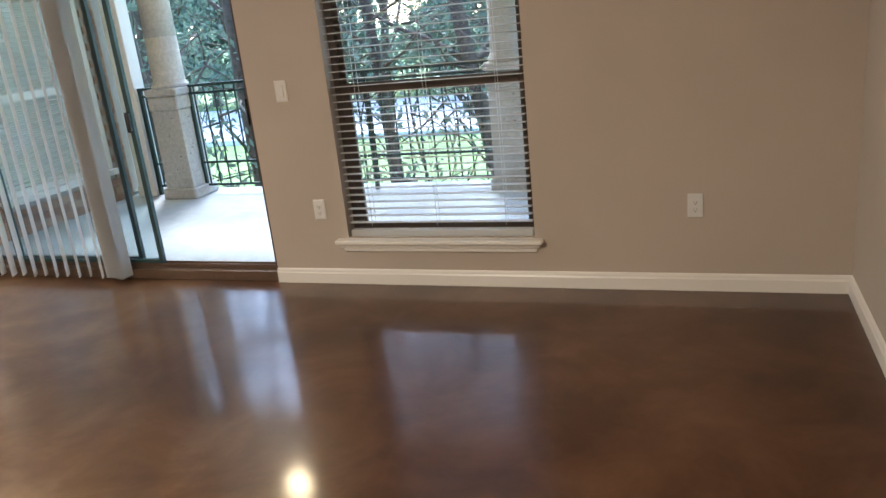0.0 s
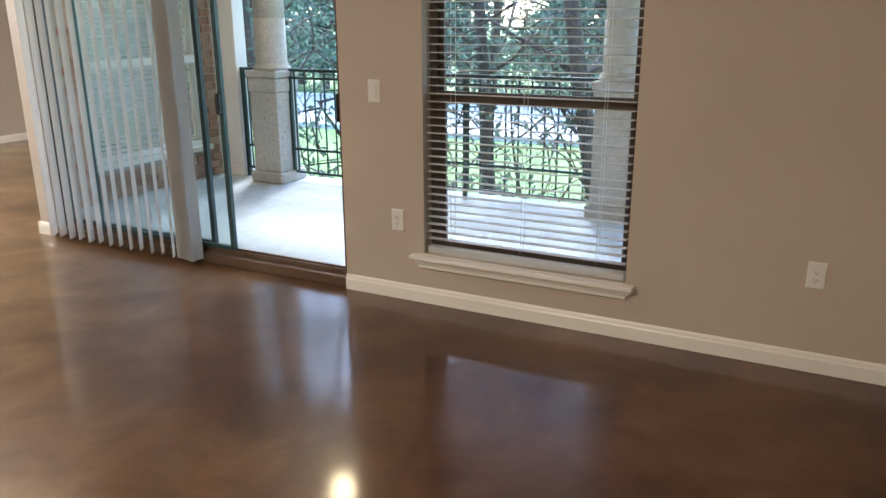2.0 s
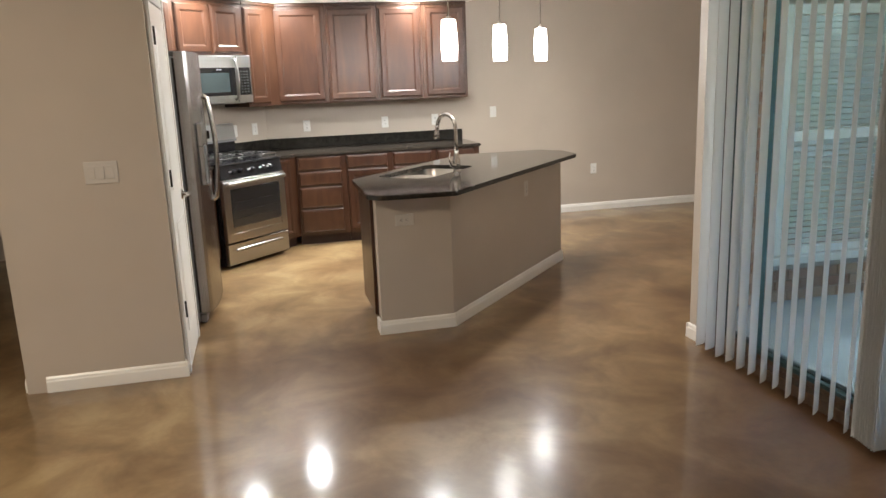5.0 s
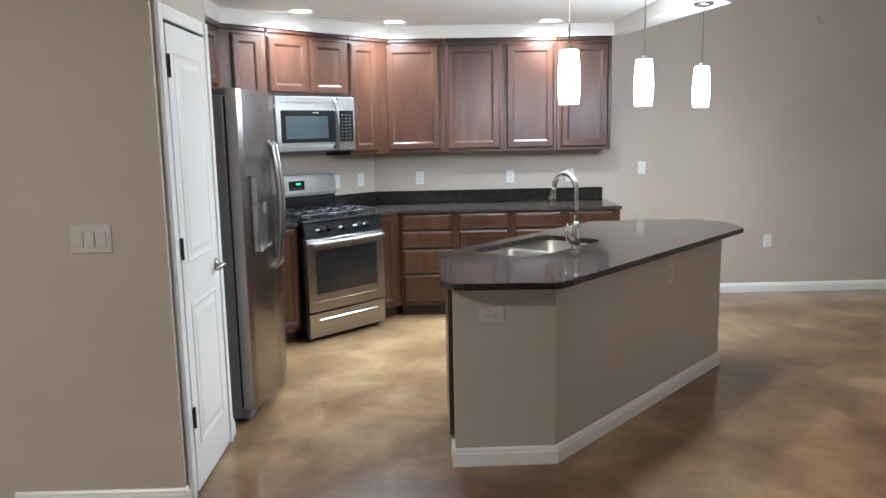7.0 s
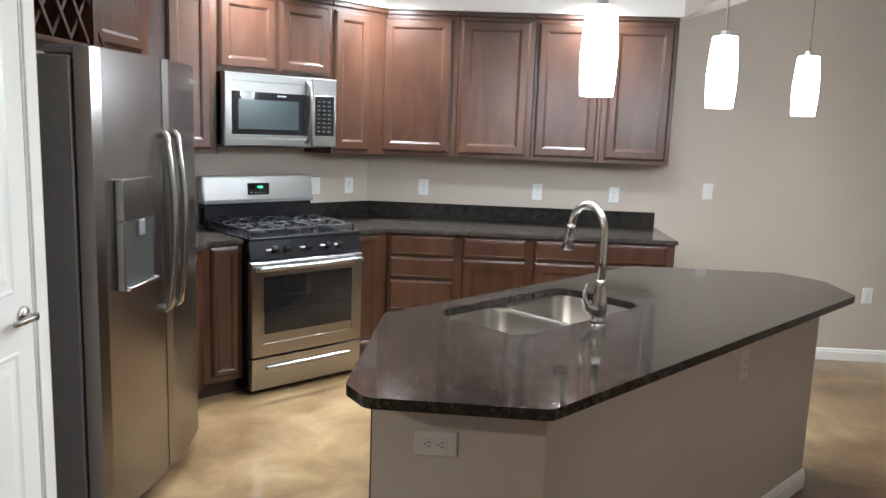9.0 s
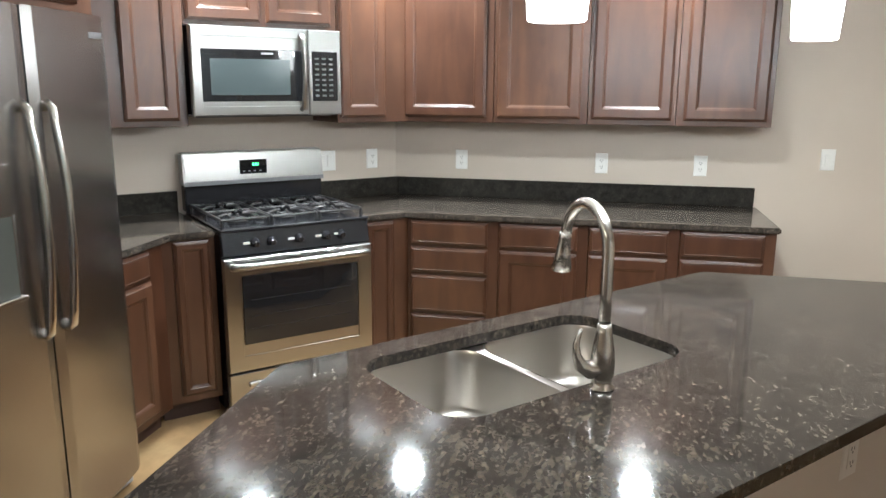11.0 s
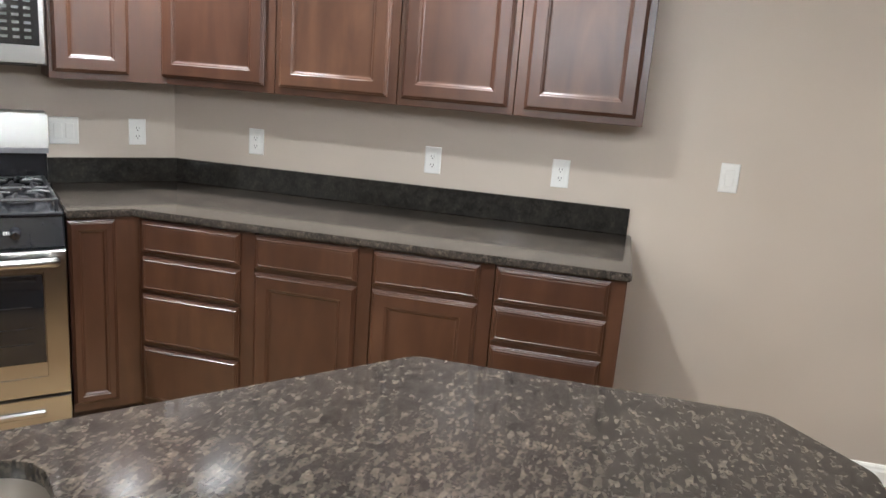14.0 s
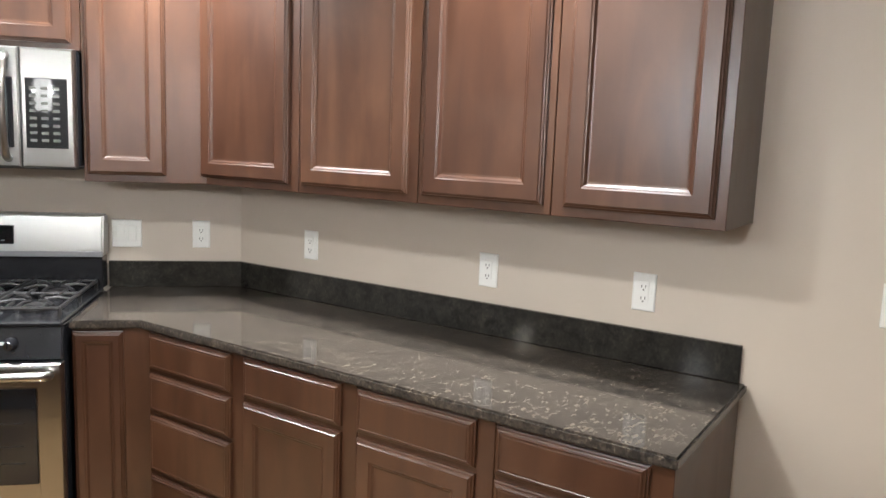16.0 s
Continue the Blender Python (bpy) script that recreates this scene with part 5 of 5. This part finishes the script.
# ---------------- patio ----------------
def patio():
    structure("ground_patio", boxes((-5.20, 2.6, NY + 0.16, 6.36, PATIO_Z - 0.25, PATIO_Z)), SLAB, "pale concrete patio slab", "patio")
    # brick cladding of the bay wall and of the window wall
    structure("wall_outer", boxes((-5.195, -5.180, 4.40, 4.62, PATIO_Z, CEIL), (-5.195, -5.180, 4.62, 5.90, PATIO_Z, 0.24), (-5.195, -5.180, 4.62, 5.90, 1.97, CEIL), (-5.195, -5.180, 5.90, 6.10, PATIO_Z, CEIL)), MORTAR, "mortar bed of the brick bay wall", "wall")
    structure("wall_outer", boxes((SLX1 + 0.03, WNX0 - 0.02, NY + 0.162, NY + 0.18, PATIO_Z, CEIL), (WNX1 + 0.02, 2.6, NY + 0.162, NY + 0.18, PATIO_Z, CEIL)), MORTAR, "outer face of the window wall", "wall")
    structure("wall_outer", boxes((EX + 0.12, 2.6, NY - 0.2, NY + 0.16, PATIO_Z, CEIL), (2.6, 2.75, NY, 6.4, -3.2, CEIL)), MORTAR, "outer wall closing the patio", "wall")
    structure("ceiling_patio", boxes((-5.20, 2.6, NY + 0.16, 6.50, 2.62, 2.74)), CEILM, "white patio ceiling", "ceiling")
    structure("wall_below", boxes((-9.1, 2.6, -3.7, 6.30, -3.3, -0.30)), MORTAR, "storey below the patio", "wall")
    # bay window seen from the patio
    w = empty("window_2", pose(0, 0, 0), "bay window with closed white blinds behind grey glass", "window", kind="structure")
    x = -5.215
    part("window_frame", boxes((x - 0.02, x + 0.045, 4.62, 4.68, 0.30, 1.95), (x - 0.02, x + 0.045, 5.84, 5.90, 0.30, 1.95), (x - 0.02, x + 0.045, 4.68, 5.84, 1.89, 1.95), (x - 0.02, x + 0.045, 4.68, 5.84, 0.30, 0.35), (x - 0.01, x + 0.050, 4.68, 5.84, 1.075, 1.145), bevel=0.003), TRIM, w, "white window frame with meeting rail")
    part("window_sill", boxes((x, x + 0.10, 4.58, 5.94, 0.245, 0.297), bevel=0.004), TRIM, w)
    for a, b in ((0.34, 1.08), (1.14, 1.90)):
        g = part("pane", boxes((x + 0.005, x + 0.010, 4.67, 5.85, a, b)), BAYGLASS, w)
        g.visible_shadow = False
    bl = empty("window_blind", pose(0, 0, 0), "white slatted blind closed behind the bay window", "window blind")
    first = part("slat", boxes((-0.004, 0.004, 4.685, 5.835, -0.021, 0.021), bevel=0.001), SLAT, bl)
    for i in range(38):
        o = first if i == 0 else new("slat", first.data)
        o.parent = bl
        o.matrix_basis = pose(-5.262, 0, 0.365 + i * 0.0405, 0, 38, 0)
    # bricks of the bay wall under and beside the window
    bw = empty("brick_wall", pose(0, 0, 0), "tan and red brick facing of the bay wall by the patio", "brick wall")
    me = None
    rnd = random.Random(2)
    rows = []
    for r in range(36):
        z = PATIO_Z + 0.005 + r * 0.076
        y = 4.36 + (0.10 if r % 2 else 0)
        while y < 6.10:
            spans = [(y, min(y + 0.190, 6.095))]
            for a, b in spans:
                inwin = z + 0.066 > 0.235 and z < 1.97
                if inwin and b > 4.60 and a < 5.92:
                    if a < 4.56:
                        b = min(b, 4.60)
                    elif b > 5.96:
                        a = max(a, 5.92)
                    else:
                        continue
                if b - a > 0.03:
                    rows.append((a, b, z))
            y += 0.2
    bm = bmesh.new()
    for a, b, z in rows:
        o = rnd.uniform(-0.002, 0.003)
        box(bm, -5.182, -5.166 + o, a, b, z, z + 0.066)
    tagged(part("brick", bm, BRICK, bw), kind="stuff")
    # white corner post
    p = empty("patio_post", pose(-4.985, 6.17, PATIO_Z), "white painted square post at the patio corner", "post")
    part("shaft", boxes((-0.10, 0.10, -0.08, 0.08, 0.0, 2.65), bevel=0.006), TRIM, p)
    part("foot", boxes((-0.11, 0.11, -0.09, 0.09, 0.0, 0.10), bevel=0.004), TRIM, p)

    def column(x, y, label):
        c = empty("patio_column", pose(x, y, PATIO_Z), label, "column", "patio columns")
        part("plinth", boxes((-0.187, 0.187, -0.187, 0.187, 0.0, 0.105), bevel=0.012), STONE, c)
        part("pedestal", boxes((-0.155, 0.155, -0.155, 0.155, 0.105, 0.845), bevel=0.006), STONE, c)
        part("pedestal_band", boxes((-0.158, 0.158, -0.158, 0.158, 0.105, 0.245), bevel=0.006), STONE, c)
        part("cap", boxes((-0.167, 0.167, -0.167, 0.167, 0.845, 0.975), (-0.178, 0.178, -0.178, 0.178, 0.978, 1.045), bevel=0.012), STONE, c)
        bm = bmesh.new()
        lathe(bm, [(0.0, 1.046), (0.166, 1.046), (0.173, 1.058), (0.173, 1.070), (0.163, 1.082), (0.157, 1.084), (0.157, 1.096), (0.147, 1.108)], 32)
        part("base_ring", bm, STONE, c, smooth=True)
        bm = bmesh.new()
        prof = [(0.147, 1.106), (0.144, 1.50), (0.1405, 1.503), (0.1405, 1.508), (0.144, 1.511), (0.141, 1.95), (0.1375, 1.953), (0.1375, 1.958), (0.141, 1.961), (0.133, 2.45), (0.17, 2.50), (0.17, 2.56), (0.19, 2.56), (0.19, 2.66), (0.0, 2.66)]
        lathe(bm, prof, 32)
        part("shaft", bm, STONE, c, smooth=True)
        rnd = random.Random(int(abs(x) * 100))
        bm = bmesh.new()
        for _ in range(20):
            side, a, z, w, h = rnd.choice((0, 1)), rnd.uniform(-0.12, 0.12), rnd.uniform(0.26, 0.82), rnd.uniform(0.003, 0.012), rnd.uniform(0.002, 0.005)
            if side:
                box(bm, 0.154, 0.1558, a - w, a + w, z - h, z + h)
            else:
                box(bm, a - w, a + w, -0.1558, -0.154, z - h, z + h)
        part("pits", bm, DIM, c, "small dark pits in the cast stone")
        return c

    column(-4.450, 6.085, "pale cast stone column on a square pedestal, pitted and weathered")
    column(-1.17, 6.11, "pale cast stone column on a square pedestal, seen through the blinds")
    # railing in bays
    yy = 6.13
    for x0, x1 in ((-4.87, -4.64), (-4.31, -1.33), (-1.01, 2.55)):
        r = empty("patio_railing", pose(0, 0, 0), "dark green painted metal railing along the patio edge", "railing", "patio railings")
        bm = boxes((x0, x1, yy - 0.022, yy + 0.022, 1.000, 1.025), (x0, x1, yy - 0.012, yy + 0.012, 0.93, 0.952), bevel=0.004)
        part("top_rail", bm, RAIL, r)
        part("middle_rail", boxes((x0, x1, yy - 0.012, yy + 0.012, 0.268, 0.290), bevel=0.002), RAIL, r)
        part("bottom_rail", boxes((x0, x1, yy - 0.012, yy + 0.012, 0.048, 0.070), bevel=0.002), RAIL, r)
        me = None
        x = x0 + 0.075
        while x < x1 - 0.03:
            if me is None:
                o = part("picket", boxes((-0.006, 0.006, -0.006, 0.006, 0.05, 1.0)), RAIL, r)
                me = o.data
            else:
                o = new("picket", me)
                o.parent = r
            o.matrix_basis = pose(x, yy, 0)
            x += 0.112
        for px in (x0 + 0.02, x1 - 0.02) + (((x0 + x1) / 2 + 0.35,) if x1 - x0 > 2 else ()):
            part("post", boxes((px - 0.018, px + 0.018, yy - 0.018, yy + 0.018, PATIO_Z, 1.01), bevel=0.002), RAIL, r)
    e = empty("porch_light", pose(-3.16, 5.10, 2.62), "lit warm globe light on the patio ceiling", "porch light")
    bm = bmesh.new()
    lathe(bm, [(0.0, 0.0), (0.09, 0.0), (0.09, -0.03), (0.0, -0.03)], 24)
    part("base", bm, BRONZE, e)
    bm = bmesh.new()
    lathe(bm, [(0.07, -0.03), (0.10, -0.08), (0.10, -0.14), (0.06, -0.19), (0.0, -0.20)], 24)
    part("globe", bm, glow("warm globe", (1.0, 0.74, 0.42), 8), e, smooth=True)


# ---------------- outside ----------------
def ground_z(x, y):
    return -3.2 + 0.12 * math.sin(x * 0.35) * math.sin(y * 0.3) if y < 27 else -3.2


def outside():
    bm = bmesh.new()
    xs = [-400, -120, -60] + [-50 + i * 2.5 for i in range(33)] + [60, 120, 400]
    ys = [-400, -60, 0, 6] + [8 + i * 2.2 for i in range(12)] + [40, 60, 120, 500]
    g = [[bm.verts.new((x, y, ground_z(x, y))) for x in xs] for y in ys]
    for j in range(len(ys) - 1):
        for i in range(len(xs) - 1):
            bm.faces.new((g[j][i], g[j][i + 1], g[j + 1][i + 1], g[j + 1][i]))
    structure("ground", bm, GRASSM, "green grass slope below the patio", "ground")
    structure("road", boxes((-120, 90, 28.5, 41.0, -3.3, -3.06)), ROADM, "bright pale road beyond the trees", "road")
    structure("kerb", boxes((-120, 90, 28.2, 28.5, -3.3, -2.98)), SLAB, "pale kerb along the road", "kerb")


def tree(x, y, h, lean, r, seed, crown=True, leafn=1700, twigs=85, label="tall grey-barked tree with sparse juniper foliage"):
    rnd = random.Random(seed)
    z = ground_z(x, y) - 0.05
    t = empty("tree", pose(x, y, z), label, "tree", "woodland trees")
    bm = bmesh.new()
    pts, rad = [], []
    ph = rnd.uniform(0, 6)
    for i in range(12):
        k = i / 11
        pts.append(Vector((lean * k * h * 0.22 + 0.16 * math.sin(k * 5 + ph), 0.12 * math.sin(k * 4 + ph * 2), h * k)))
        rad.append(r * (1 - 0.72 * k) * (1.25 if i == 0 else 1))
    tube(bm, pts, rad, 9)
    ends = []
    for b in range(9):
        k = rnd.uniform(0.30, 0.95)
        p = pts[int(k * 11)]
        a = rnd.uniform(0, 2 * math.pi)
        L = rnd.uniform(1.0, 2.8) * (1.15 - 0.5 * k)
        q = [p]
        d = Vector((math.cos(a), math.sin(a), rnd.uniform(0.1, 0.9))).normalized()
        for s in range(4):
            d = (d + Vector((rnd.uniform(-0.3, 0.3), rnd.uniform(-0.3, 0.3), rnd.uniform(-0.2, 0.2)))).normalized()
            q.append(q[-1] + d * L / 4)
        r0 = r * (1 - 0.7 * k) * 0.45
        tube(bm, q, [r0, r0 * 0.8, r0 * 0.6, r0 * 0.4, r0 * 0.2], 6)
        ends += q[2:]
    for _ in range(twigs):
        p = rnd.choice(ends)
        q = [p]
        d = Vector((rnd.uniform(-1, 1), rnd.uniform(-1, 1), rnd.uniform(-0.6, 0.9))).normalized()
        for s in range(3):
            d = (d + Vector((rnd.uniform(-0.4, 0.4), rnd.uniform(-0.4, 0.4), rnd.uniform(-0.4, 0.3)))).normalized()
            q.append(q[-1] + d * rnd.uniform(0.2, 0.45))
        tube(bm, q, [0.018, 0.013, 0.009, 0.005], 4)
        ends.append(q[-1])
    part("trunk", bm, BARK, t, "furrowed grey-brown trunk with bare twigs", smooth=True)
    if crown:
        leaves("crown", t, [(e, rnd.uniform(0.35, 0.8)) for e in ends], leafn, seed, LEAF, 0.055)
    return t


def leaves(name, parent, blobs, n, seed, mat, size, z_floor=None):
    g = np.random.default_rng(seed)
    c = np.array([list(b[0]) for b in blobs])
    rr = np.array([b[1] for b in blobs])
    k = g.integers(0, len(blobs), n)
    off = g.normal(0, 0.5, (n, 3)) * rr[k][:, None] * np.array([1, 1, 0.7])
    p = c[k] + off
    a = g.normal(0, 1, (n, 3))
    a /= np.linalg.norm(a, axis=1)[:, None]
    b = np.cross(a, g.normal(0, 1, (n, 3)))
    b /= np.linalg.norm(b, axis=1)[:, None]
    s = size * g.uniform(0.6, 1.5, n)[:, None]
    v = np.stack([p - a * s, p + b * s * 0.35, p + a * s, p - b * s * 0.35], 1).reshape(-1, 3)
    me = bpy.data.meshes.new(name)
    me.from_pydata(v.tolist(), [], np.arange(4 * n).reshape(-1, 4).tolist())
    me.materials.append(mat)
    ob = new(name, me)
    if parent:
        ob.parent = parent
    return tagged(ob, kind="stuff" if parent is None else "")


def woods():
    near = [(-7.6, 9.2, 9.5, 0.10, 0.17, 1), (-6.3, 10.2, 10, -0.15, 0.15, 2), (-5.6, 8.9, 9, 0.12, 0.20, 3), (-9.4, 11.5, 10, 0.2, 0.19, 4),
            (-4.6, 11.6, 10, 0.05, 0.14, 5), (-3.3, 9.6, 9.5, -0.30, 0.16, 6), (-2.7, 12.2, 10, 0.10, 0.15, 7), (-1.9, 9.1, 9, -0.20, 0.20, 8),
            (-0.8, 10.8, 10, 0.15, 0.15, 9), (0.2, 9.7, 10, -0.1, 0.17, 10), (-11.8, 13.5, 11, 0.1, 0.2, 11), (-7.9, 14.5, 11, -0.1, 0.18, 12),
            (-4.0, 15.5, 11, 0.2, 0.2, 13), (-0.3, 14.2, 11, -0.1, 0.16, 14), (-14.0, 17.5, 11, 0.1, 0.22, 15), (-10.2, 18.6, 11, 0.1, 0.2, 16), (1.8, 12.5, 10, 0.0, 0.18, 17)]
    for x, y, h, lean, r, s in near:
        tree(x, y, h, lean * 2.2, r * 0.72, s)
    # saplings and brush along the edge
    for i, (x, y) in enumerate(((-6.9, 8.3), (-5.0, 8.8), (-3.9, 8.5), (-2.9, 8.7), (-2.3, 9.3), (-0.9, 8.8), (-8.6, 9.0))):
        tree(x, y, 4.2, 0.3 * math.sin(i * 2.1), 0.035, 40 + i, leafn=500, twigs=30, label="thin bare sapling with a few leaves")
    rnd = random.Random(9)
    for i in range(14):
        x, y = -12 + i * 1.0 + rnd.uniform(-0.4, 0.4), rnd.uniform(8.3, 11.5)
        e = empty("shrub", pose(x, y, ground_z(x, y)), "low bright green shrub under the trees", "shrub", "understorey shrubs")
        leaves("foliage", e, [(Vector((rnd.uniform(-0.6, 0.6), rnd.uniform(-0.5, 0.5), rnd.uniform(0.2, 1.7))), 0.45) for _ in range(9)], 1300, 60 + i, LEAFB, 0.06)
    # far belt of trees beyond the road, crowns paled for haze
    for i in range(20):
        x = -56 + i * 4.0 + rnd.uniform(-1, 1)
        y = rnd.uniform(43, 50)
        e = empty("tree", pose(x, y, -3.2), "distant full green tree beyond the road", "tree", "far trees")
        bm = bmesh.new()
        tube(bm, [(0, 0, 0), (0.2, 0, 5), (0.1, 0.2, 12)], [0.35, 0.25, 0.1], 8)
        part("trunk", bm, BARK, e)
        leaves("crown", e, [(Vector((rnd.uniform(-2.6, 2.6), rnd.uniform(-2, 2), rnd.uniform(1.5, 15))), 1.7) for _ in range(40)], 7500, 90 + i, LEAFHAZE, 0.27)


shell()
baseboards()
cabinets()
worktops()
range_cooker()
microwave()
fridge()
island()
lamps()
pantry_door()
plates()
fixtures()
sliding_door()
window()
patio()
outside()
woods()
bpy.context.view_layer.update()
